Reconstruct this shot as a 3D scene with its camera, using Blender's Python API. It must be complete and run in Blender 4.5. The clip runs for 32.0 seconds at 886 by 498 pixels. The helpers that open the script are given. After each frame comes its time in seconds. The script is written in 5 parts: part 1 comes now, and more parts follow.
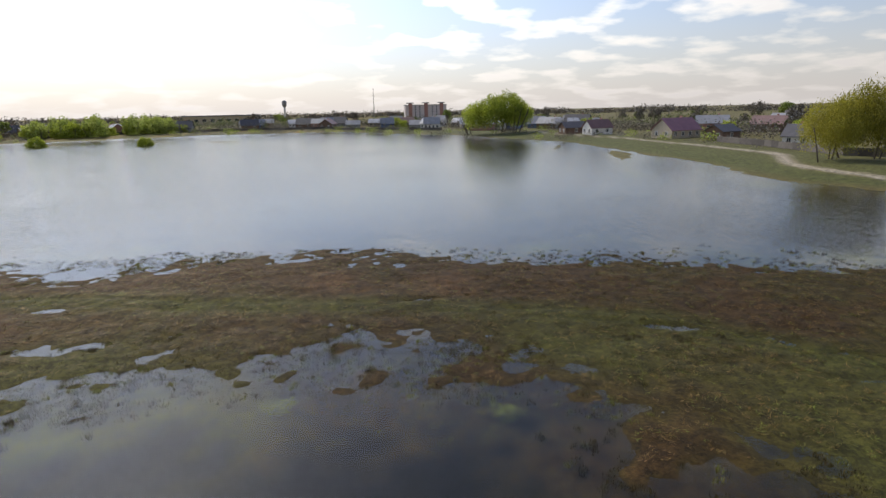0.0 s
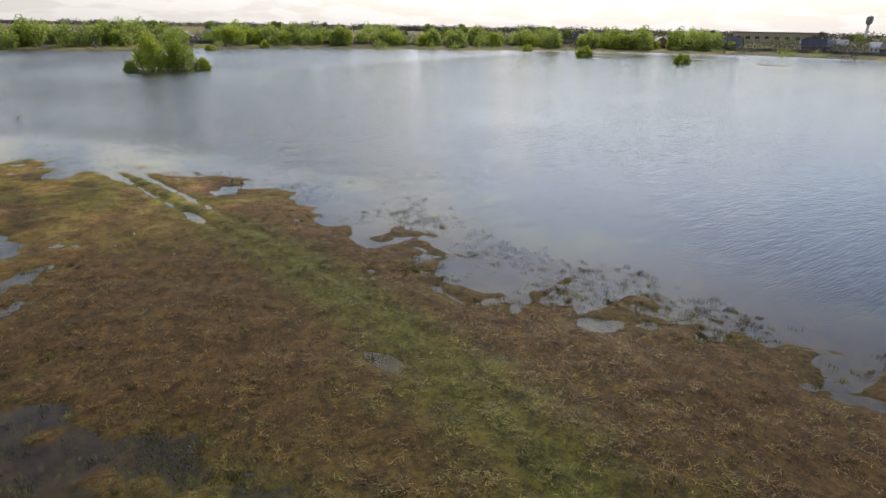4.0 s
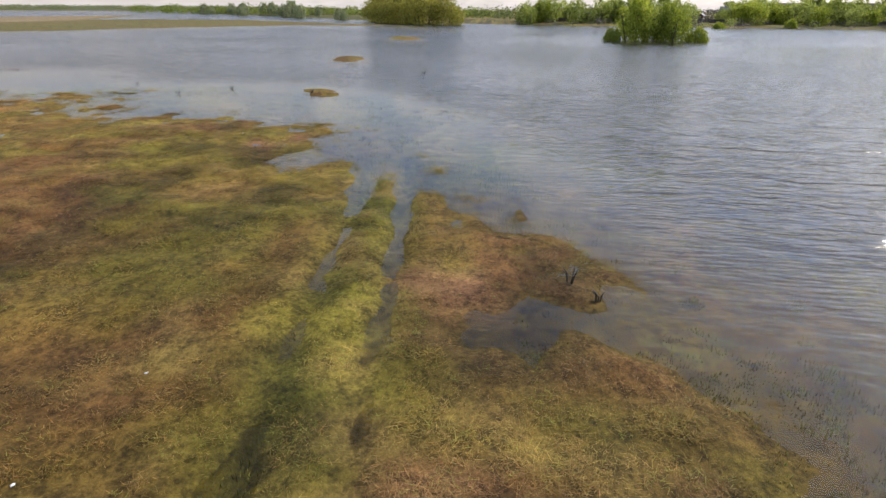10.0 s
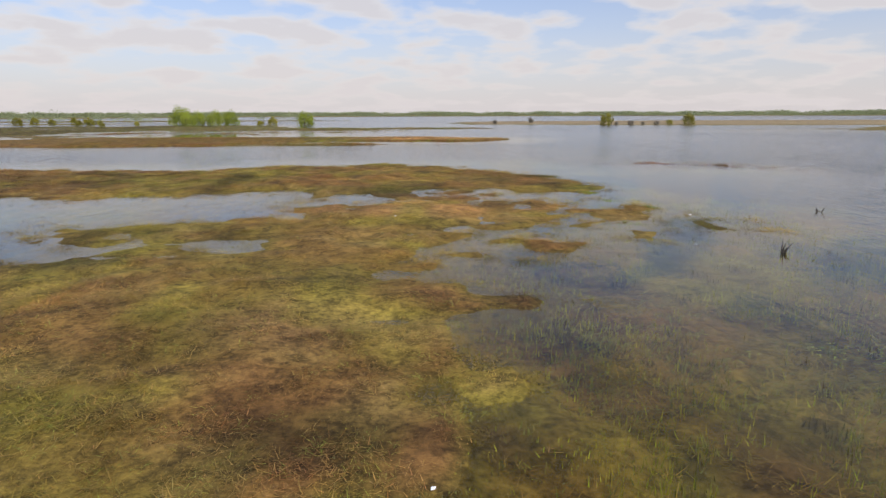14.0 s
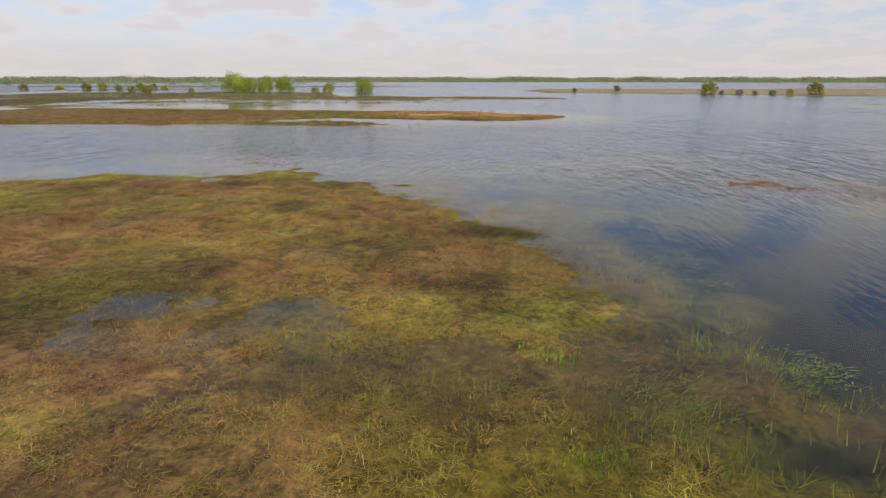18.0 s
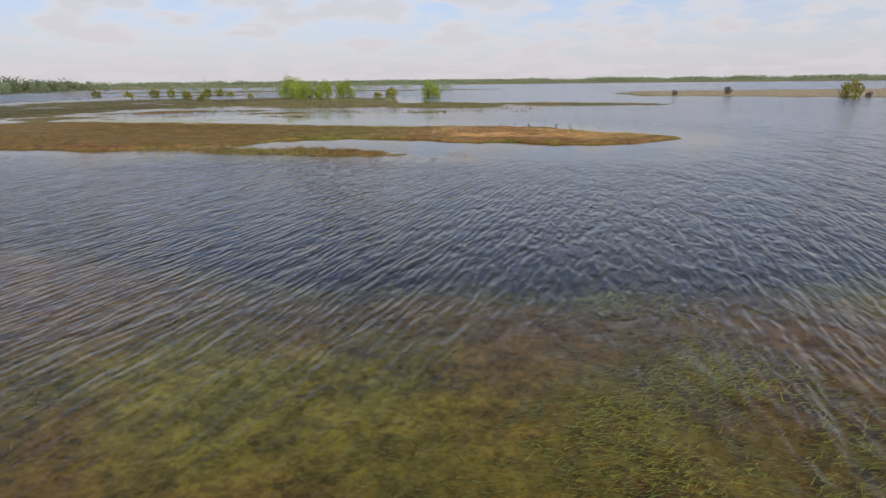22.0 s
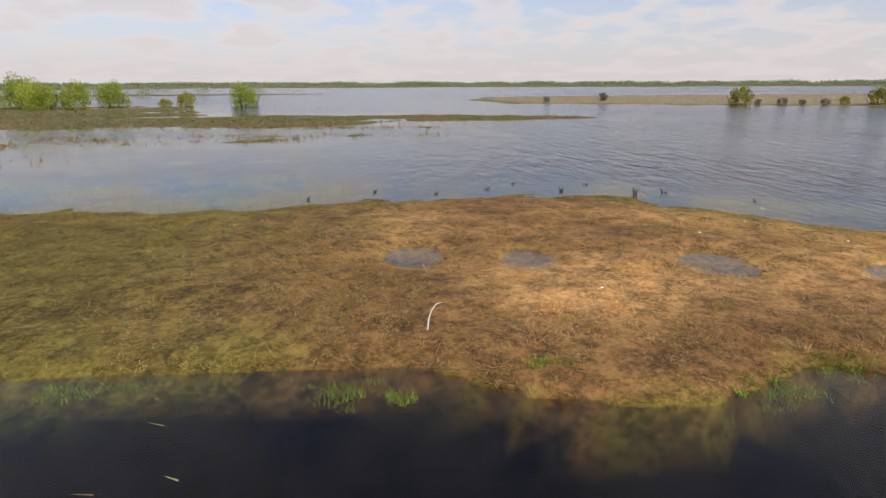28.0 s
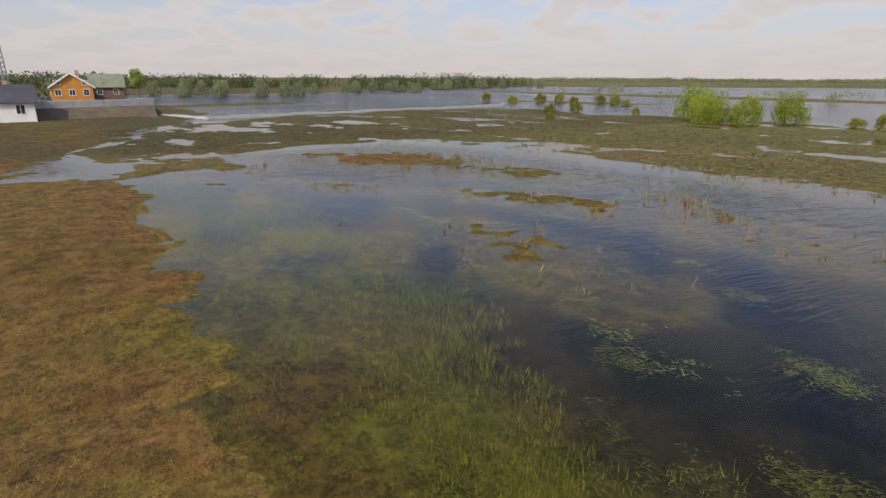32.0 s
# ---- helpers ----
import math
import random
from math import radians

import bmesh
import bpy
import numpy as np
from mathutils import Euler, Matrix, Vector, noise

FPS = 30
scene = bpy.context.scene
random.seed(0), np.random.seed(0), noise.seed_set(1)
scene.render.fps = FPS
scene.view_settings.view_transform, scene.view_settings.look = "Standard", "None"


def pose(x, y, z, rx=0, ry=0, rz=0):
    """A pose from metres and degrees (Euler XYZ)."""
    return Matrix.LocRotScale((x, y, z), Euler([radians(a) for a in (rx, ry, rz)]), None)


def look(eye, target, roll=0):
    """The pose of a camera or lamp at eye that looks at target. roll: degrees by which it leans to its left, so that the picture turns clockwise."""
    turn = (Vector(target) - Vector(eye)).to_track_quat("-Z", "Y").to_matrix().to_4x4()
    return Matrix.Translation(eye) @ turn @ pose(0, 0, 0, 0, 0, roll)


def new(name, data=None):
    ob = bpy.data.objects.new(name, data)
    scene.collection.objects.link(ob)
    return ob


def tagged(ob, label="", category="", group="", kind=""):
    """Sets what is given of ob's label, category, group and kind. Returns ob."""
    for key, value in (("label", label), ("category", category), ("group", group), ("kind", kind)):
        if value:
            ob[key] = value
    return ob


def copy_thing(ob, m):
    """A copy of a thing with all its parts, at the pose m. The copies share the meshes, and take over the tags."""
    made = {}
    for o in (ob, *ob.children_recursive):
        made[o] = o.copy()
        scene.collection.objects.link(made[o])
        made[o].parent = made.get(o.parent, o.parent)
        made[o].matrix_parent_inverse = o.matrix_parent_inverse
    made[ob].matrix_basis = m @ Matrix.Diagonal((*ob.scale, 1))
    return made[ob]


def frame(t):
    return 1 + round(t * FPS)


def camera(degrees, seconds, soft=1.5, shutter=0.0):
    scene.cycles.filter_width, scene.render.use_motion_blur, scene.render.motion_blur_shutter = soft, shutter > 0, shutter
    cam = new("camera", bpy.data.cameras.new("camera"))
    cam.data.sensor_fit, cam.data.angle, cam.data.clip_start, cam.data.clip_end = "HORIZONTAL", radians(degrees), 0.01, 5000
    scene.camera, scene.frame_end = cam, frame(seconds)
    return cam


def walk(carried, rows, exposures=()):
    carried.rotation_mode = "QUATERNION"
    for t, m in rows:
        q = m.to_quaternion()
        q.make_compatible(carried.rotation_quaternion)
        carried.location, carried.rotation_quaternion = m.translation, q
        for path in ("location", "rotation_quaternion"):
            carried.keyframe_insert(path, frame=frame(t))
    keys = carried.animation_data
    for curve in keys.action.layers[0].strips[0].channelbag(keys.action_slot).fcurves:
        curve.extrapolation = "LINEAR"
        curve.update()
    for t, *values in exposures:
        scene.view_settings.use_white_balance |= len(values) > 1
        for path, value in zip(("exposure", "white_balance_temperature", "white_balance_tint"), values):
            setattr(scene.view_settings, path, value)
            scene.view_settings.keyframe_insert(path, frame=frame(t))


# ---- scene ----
cam = camera(75.65, 32.0, 1.4)
PATH = [
    (0.0, pose(-19.21, 16.38, 11.52, 76.19, 1.20, -0.00)),
    (0.5, pose(-21.35, 18.45, 11.55, 74.29, 1.46, -4.22)),
    (1.0, pose(-23.13, 21.01, 11.58, 72.33, 1.68, -6.25)),
    (1.5, pose(-24.50, 23.83, 11.56, 70.63, 1.65, -3.71)),
    (2.0, pose(-25.46, 27.15, 11.37, 69.29, 0.99, 12.76)),
    (2.5, pose(-26.07, 30.65, 11.19, 68.76, -0.08, 30.09)),
    (3.0, pose(-26.59, 33.84, 11.21, 68.89, -0.37, 35.46)),
    (3.5, pose(-27.56, 36.56, 11.30, 68.86, -0.97, 42.96)),
    (5.5, pose(-34.38, 47.51, 10.69, 67.81, 0.87, 66.96)),
    (6.0, pose(-36.69, 49.57, 10.27, 67.80, 0.41, 76.98)),
    (6.5, pose(-39.01, 51.16, 9.85, 67.52, -0.27, 87.22)),
    (7.0, pose(-41.57, 52.49, 9.51, 67.14, -0.90, 96.06)),
    (7.5, pose(-44.08, 53.38, 9.20, 66.96, -1.35, 102.54)),
    (8.0, pose(-47.02, 53.85, 8.67, 66.93, -1.42, 106.98)),
    (8.5, pose(-49.91, 53.88, 7.99, 67.00, -1.40, 107.92)),
    (9.0, pose(-52.98, 53.66, 7.21, 67.07, -1.19, 106.59)),
    (9.5, pose(-55.91, 53.22, 6.33, 67.18, -0.85, 101.53)),
    (10.0, pose(-59.15, 52.67, 5.57, 67.19, -0.45, 95.43)),
    (10.5, pose(-62.43, 52.22, 5.08, 67.32, -0.30, 94.57)),
    (11.0, pose(-66.30, 51.86, 4.70, 69.20, -0.40, 98.98)),
    (11.5, pose(-70.35, 51.37, 4.26, 71.21, -0.26, 104.81)),
    (12.0, pose(-74.73, 50.59, 3.98, 73.18, -0.52, 117.25)),
    (12.5, pose(-78.66, 49.63, 3.88, 74.81, -1.17, 139.20)),
    (13.0, pose(-82.69, 49.01, 3.96, 76.20, 0.05, 165.99)),
    (13.5, pose(-85.79, 47.44, 3.81, 76.55, 0.33, 173.12)),
    (15.5, pose(-92.98, 37.32, 3.46, 76.88, -0.50, 194.38)),
    (16.0, pose(-93.74, 35.23, 3.51, 77.01, -0.36, 192.35)),
    (16.5, pose(-94.27, 33.32, 3.58, 77.03, -0.36, 190.43)),
    (17.0, pose(-94.76, 31.24, 3.68, 75.16, -0.15, 189.33)),
    (17.5, pose(-94.92, 29.28, 3.96, 73.35, 0.01, 188.20)),
    (18.0, pose(-95.23, 26.83, 4.02, 73.35, -0.02, 187.16)),
    (18.5, pose(-95.49, 24.48, 4.08, 73.41, 0.09, 186.41)),
    (19.0, pose(-95.71, 22.03, 4.16, 73.39, 0.27, 186.11)),
    (19.5, pose(-95.80, 19.76, 4.17, 73.44, 0.34, 186.04)),
    (20.0, pose(-95.82, 17.34, 4.18, 73.53, 0.37, 187.38)),
    (20.5, pose(-95.74, 14.96, 4.19, 73.59, 0.38, 189.58)),
    (21.0, pose(-95.56, 12.48, 4.21, 73.55, 0.46, 190.13)),
    (21.5, pose(-95.30, 9.92, 4.18, 73.58, 0.48, 192.73)),
    (22.0, pose(-94.94, 7.18, 4.22, 73.56, 0.62, 195.28)),
    (22.5, pose(-94.54, 4.46, 4.20, 73.56, 0.47, 196.95)),
    (23.0, pose(-93.99, 1.72, 4.17, 73.47, 0.38, 198.69)),
    (23.5, pose(-93.23, -1.06, 4.12, 73.47, 0.44, 198.88)),
    (24.0, pose(-92.13, -3.93, 4.06, 73.44, 0.39, 199.07)),
    (24.5, pose(-90.96, -6.81, 4.01, 73.41, 0.32, 199.26)),
    (26.5, pose(-85.90, -18.45, 4.10, 73.71, 0.53, 191.06)),
    (27.0, pose(-84.57, -21.14, 4.14, 73.69, 0.58, 184.88)),
    (27.5, pose(-83.35, -23.77, 4.15, 73.70, 0.42, 179.87)),
    (28.0, pose(-82.15, -26.43, 4.15, 73.79, 0.18, 176.59)),
    (28.5, pose(-81.15, -28.76, 4.21, 73.79, -0.06, 175.49)),
    (29.0, pose(-80.25, -31.30, 4.18, 73.86, -0.16, 174.84)),
    (29.5, pose(-79.56, -33.91, 4.07, 73.80, -0.38, 180.49)),
    (30.0, pose(-78.89, -36.32, 4.10, 73.24, -0.13, 206.22)),
    (30.5, pose(-78.31, -38.60, 4.50, 73.16, -0.43, 224.33)),
    (31.0, pose(-77.33, -40.89, 5.36, 73.13, -0.41, 230.23)),
    (31.5, pose(-76.10, -42.83, 6.15, 73.21, -0.36, 232.85)),
    (32.0, pose(-74.57, -44.74, 6.82, 73.22, -0.31, 237.17)),
]
# the camera stops down over the bright lake and opens up over the spit
LIGHT = [(0.0, -0.12, 7150, 8), (1.0, -0.16, 7150, 8), (2.0, 0.0, 7200, 7), (3.5, 0.02, 7150, 7), (6.0, 0.12, 7000, 6), (9.0, 0.25, 7200, 11),
         (12.0, 0.1, 7000, 11), (16.0, 0.08, 6950, 12), (20.0, 0.02, 6800, 11), (24.0, 0.0, 6500, 12), (28.0, 0.06, 7050, 13), (30.5, 0.05, 7050, 13), (32.0, -0.12, 7200, 13)]
walk(cam, PATH, LIGHT)

# ---------------------------------------------------------------- world, sun
SUN_YAW, SUN_UP = 34.7, 42.0
world = bpy.data.worlds.new("sky")
scene.world = world
world.use_nodes = True
wt = world.node_tree
wt.nodes.clear()


def node(tree, kind, **values):
    n = tree.nodes.new(kind)
    for key, value in values.items():
        n.inputs[key].default_value = value
    return n


def link(tree, a, b):
    tree.links.new(a, b)


def math_node(tree, op, a, b=None, clamp=False):
    n = tree.nodes.new("ShaderNodeMath")
    n.operation, n.use_clamp = op, clamp
    for i, v in enumerate((a, b)):
        if v is None:
            continue
        if isinstance(v, (int, float)):
            n.inputs[i].default_value = v
        else:
            tree.links.new(v, n.inputs[i])
    return n.outputs[0]


def ramp(tree, fac, stops):
    n = tree.nodes.new("ShaderNodeValToRGB")
    while len(n.color_ramp.elements) < len(stops):
        n.color_ramp.elements.new(0.5)
    for e, (p, c) in zip(n.color_ramp.elements, stops):
        e.position = p
        e.color = (*c, 1) if isinstance(c, tuple) else (c, c, c, 1)
    tree.links.new(fac, n.inputs[0])
    return n.outputs[0]


def build_sky():
    t = wt
    sky = t.nodes.new("ShaderNodeTexSky")
    sky.sky_type, sky.sun_disc = "NISHITA", False
    sky.sun_elevation, sky.sun_rotation = radians(SUN_UP), radians(-SUN_YAW)
    sky.air_density, sky.dust_density, sky.ozone_density = 1.0, 1.3, 2.5
    base = node(t, "ShaderNodeBackground", Strength=SKY_STRENGTH)
    cast = t.nodes.new("ShaderNodeVectorMath")
    cast.operation = "MULTIPLY"
    cast.inputs[1].default_value = (0.86, 0.955, 1.17)
    link(t, sky.outputs[0], cast.inputs[0])
    link(t, cast.outputs[0], base.inputs[0])
    # cloud layer: the way of the ray meets a flat deck overhead
    co = t.nodes.new("ShaderNodeTexCoord")
    sep = t.nodes.new("ShaderNodeSeparateXYZ")
    link(t, co.outputs["Generated"], sep.inputs[0])
    # the air is brighter towards the sun
    near_sun = t.nodes.new("ShaderNodeVectorMath")
    near_sun.operation = "DOT_PRODUCT"
    ya, ua = radians(SUN_YAW), radians(SUN_UP)
    near_sun.inputs[1].default_value = (-math.sin(ya) * math.cos(ua), math.cos(ya) * math.cos(ua), math.sin(ua))
    link(t, co.outputs["Generated"], near_sun.inputs[0])
    aureole = math_node(t, "POWER", math_node(t, "MAXIMUM", near_sun.outputs["Value"], 0.0), 2.5)
    gain = math_node(t, "ADD", 1.0, math_node(t, "MULTIPLY", aureole, AUREOLE))
    link(t, math_node(t, "MULTIPLY", gain, SKY_STRENGTH), base.inputs[1])
    up = math_node(t, "MAXIMUM", sep.outputs[2], 0.0)
    low = math_node(t, "ADD", up, 0.2)
    comb = t.nodes.new("ShaderNodeCombineXYZ")
    link(t, math_node(t, "DIVIDE", sep.outputs[0], low), comb.inputs[0])
    link(t, math_node(t, "DIVIDE", sep.outputs[1], low), comb.inputs[1])
    big = node(t, "ShaderNodeTexNoise", Scale=2.9, Detail=5.0, Roughness=0.46, Distortion=0.0)
    link(t, comb.outputs[0], big.inputs["Vector"])
    wide = node(t, "ShaderNodeTexNoise", Scale=0.23, Detail=2.0)
    link(t, comb.outputs[0], wide.inputs["Vector"])
    amount = math_node(t, "ADD", big.outputs[0], math_node(t, "MULTIPLY", math_node(t, "SUBTRACT", wide.outputs[0], 0.5), 0.45))
    amount = math_node(t, "SUBTRACT", amount, math_node(t, "MULTIPLY", sep.outputs[1], 0.02))
    mask = ramp(t, amount, [(0.475, 0.0), (0.54, 0.4), (0.60, 0.9), (0.66, 1.0)])
    shade = ramp(t, amount, [(0.53, (1.0, 0.985, 0.96)), (0.66, (0.76, 0.76, 0.81))])
    cloud = t.nodes.new("ShaderNodeBackground")
    glow = t.nodes.new("ShaderNodeVectorMath")
    glow.operation = "DOT_PRODUCT"
    glow.inputs[1].default_value = (-math.sin(radians(SUN_YAW)), math.cos(radians(SUN_YAW)), 0.35)
    link(t, co.outputs["Generated"], glow.inputs[0])
    lit = math_node(t, "ADD", 0.80, math_node(t, "MULTIPLY", math_node(t, "MAXIMUM", glow.outputs["Value"], 0.0), 1.3))
    link(t, math_node(t, "MULTIPLY", math_node(t, "MULTIPLY", lit, CLOUD_STRENGTH), math_node(t, "ADD", 0.5, math_node(t, "MULTIPLY", gain, 0.5))), cloud.inputs[1])
    link(t, shade, cloud.inputs[0])
    mix = t.nodes.new("ShaderNodeMixShader")
    thin = ramp(t, up, [(0.0, 1.0), (0.2, 0.9), (0.5, 0.6), (0.72, 0.15), (0.9, 0.0)])
    link(t, math_node(t, "MULTIPLY", math_node(t, "MULTIPLY", mask, thin), CLOUD_COVER), mix.inputs[0])
    link(t, base.outputs[0], mix.inputs[1])
    link(t, cloud.outputs[0], mix.inputs[2])
    # pale haze over the horizon
    haze = node(t, "ShaderNodeBackground", Color=(0.97, 0.94, 1.0, 1), Strength=HAZE_STRENGTH)
    veil = ramp(t, up, [(0.0, 0.92), (0.06, 0.66), (0.13, 0.38), (0.22, 0.15), (0.35, 0.04), (0.5, 0.0)])
    link(t, math_node(t, "MULTIPLY", gain, HAZE_STRENGTH), haze.inputs[1])
    mix2 = t.nodes.new("ShaderNodeMixShader")
    link(t, veil, mix2.inputs[0])
    link(t, mix.outputs[0], mix2.inputs[1])
    link(t, haze.outputs[0], mix2.inputs[2])
    out = t.nodes.new("ShaderNodeOutputWorld")
    link(t, mix2.outputs[0], out.inputs[0])


SKY_STRENGTH, CLOUD_STRENGTH, CLOUD_COVER, HAZE_STRENGTH, AUREOLE = 0.135, 1.05, 0.9, 0.68, 0.72
build_sky()
sun = new("sun", bpy.data.lights.new("sun", "SUN"))
sun.data.energy, sun.data.angle, sun.data.color = 3.2, radians(0.6), (1.0, 0.95, 0.87)
a_yaw, a_up = radians(SUN_YAW), radians(SUN_UP)
sun_way = Vector((-math.sin(a_yaw) * math.cos(a_up), math.cos(a_yaw) * math.cos(a_up), math.sin(a_up)))
sun.matrix_world = look(sun_way * 300, (0, 0, 0))

# ---------------------------------------------------------------- materials
MATS = {}


def material(name, colour, rough=0.8, vary=0.25, scale=3.0, fine=30.0, bump=0.0, metal=0.0, random=0.0, coords="Object"):
    """A surface with two scales of variation about its colour, and fine relief."""
    if name in MATS:
        return MATS[name]
    m = bpy.data.materials.new(name)
    m.use_nodes = True
    t = m.node_tree
    bsdf = t.nodes["Principled BSDF"]
    co = t.nodes.new("ShaderNodeTexCoord")
    n1 = node(t, "ShaderNodeTexNoise", Scale=scale, Detail=4.0)
    n2 = node(t, "ShaderNodeTexNoise", Scale=fine, Detail=2.0)
    link(t, co.outputs[coords], n1.inputs["Vector"])
    link(t, co.outputs[coords], n2.inputs["Vector"])
    s = math_node(t, "ADD", math_node(t, "MULTIPLY", n1.outputs[0], 0.65), math_node(t, "MULTIPLY", n2.outputs[0], 0.35))
    if random:
        info = t.nodes.new("ShaderNodeObjectInfo")
        s = math_node(t, "ADD", s, math_node(t, "MULTIPLY", math_node(t, "SUBTRACT", info.outputs["Random"], 0.5), random))
    lo = tuple(c * (1 - vary) for c in colour)
    hi = tuple(min(1.0, c * (1 + vary)) for c in colour)
    link(t, ramp(t, s, [(0.3, lo), (0.7, hi)]), bsdf.inputs["Base Color"])
    bsdf.inputs["Roughness"].default_value, bsdf.inputs["Metallic"].default_value = rough, metal
    if bump:
        b = node(t, "ShaderNodeBump", Strength=bump, Distance=0.03)
        link(t, n2.outputs[0], b.inputs["Height"])
        link(t, b.outputs[0], bsdf.inputs["Normal"])
    MATS[name] = m
    return m


def leaf_material(name, dark, bright, through_light=0.5):
    m = bpy.data.materials.new(name)
    m.use_nodes = True
    t = m.node_tree
    bsdf = t.nodes["Principled BSDF"]
    geo = t.nodes.new("ShaderNodeNewGeometry")
    info = t.nodes.new("ShaderNodeObjectInfo")
    s = math_node(t, "ADD", geo.outputs["Random Per Island"], math_node(t, "MULTIPLY", math_node(t, "SUBTRACT", info.outputs["Random"], 0.5), 0.5), clamp=True)
    col = ramp(t, s, [(0.0, dark), (1.0, bright)])
    link(t, col, bsdf.inputs["Base Color"])
    bsdf.inputs["Roughness"].default_value = 0.65
    tr = t.nodes.new("ShaderNodeBsdfTranslucent")
    link(t, col, tr.inputs[0])
    mix = node(t, "ShaderNodeMixShader", Fac=through_light)
    link(t, bsdf.outputs[0], mix.inputs[1])
    link(t, tr.outputs[0], mix.inputs[2])
    link(t, mix.outputs[0], t.nodes["Material Output"].inputs[0])
    return m


def ground_material():
    m = bpy.data.materials.new("meadow_soil")
    m.use_nodes = True
    t = m.node_tree
    bsdf = t.nodes["Principled BSDF"]
    at = t.nodes.new("ShaderNodeAttribute")
    at.attribute_name = "tone"
    co = t.nodes.new("ShaderNodeTexCoord")
    n1 = node(t, "ShaderNodeTexNoise", Scale=1.3, Detail=5.0, Roughness=0.65)
    n2 = node(t, "ShaderNodeTexNoise", Scale=11.0, Detail=5.0, Roughness=0.75)
    for n in (n1, n2):
        link(t, co.outputs["Object"], n.inputs["Vector"])
    s = math_node(t, "ADD", math_node(t, "MULTIPLY", n1.outputs[0], 0.5), math_node(t, "MULTIPLY", n2.outputs[0], 0.5))
    light = ramp(t, s, [(0.40, 0.45), (0.60, 1.55)])
    n3 = node(t, "ShaderNodeTexNoise", Scale=4.2, Detail=4.0, Roughness=0.7)
    link(t, co.outputs["Object"], n3.inputs["Vector"])
    light = math_node(t, "MULTIPLY", light, ramp(t, n3.outputs[0], [(0.40, 0.6), (0.53, 1.1)]))
    mul = t.nodes.new("ShaderNodeMix")
    mul.data_type, mul.blend_type = "RGBA", "MULTIPLY"
    mul.inputs[0].default_value = 1.0
    link(t, at.outputs["Color"], mul.inputs[6])
    link(t, light, mul.inputs[7])
    link(t, mul.outputs[2], bsdf.inputs["Base Color"])
    bsdf.inputs["Roughness"].default_value = 0.9
    bsdf.inputs["Specular IOR Level"].default_value = 0.2
    b = node(t, "ShaderNodeBump", Strength=0.6, Distance=0.06)
    link(t, n2.outputs[0], b.inputs["Height"])
    link(t, b.outputs[0], bsdf.inputs["Normal"])
    return m


def blade_material():
    m = bpy.data.materials.new("grass_blades")
    m.use_nodes = True
    t = m.node_tree
    bsdf = t.nodes["Principled BSDF"]
    at = t.nodes.new("ShaderNodeAttribute")
    at.attribute_name = "tone"
    link(t, at.outputs["Color"], bsdf.inputs["Base Color"])
    bsdf.inputs["Roughness"].default_value = 0.6
    bsdf.inputs["Specular IOR Level"].default_value = 0.25
    tr = t.nodes.new("ShaderNodeBsdfTranslucent")
    link(t, at.outputs["Color"], tr.inputs[0])
    mix = node(t, "ShaderNodeMixShader", Fac=0.25)
    link(t, bsdf.outputs[0], mix.inputs[1])
    link(t, tr.outputs[0], mix.inputs[2])
    link(t, mix.outputs[0], t.nodes["Material Output"].inputs[0])
    return m


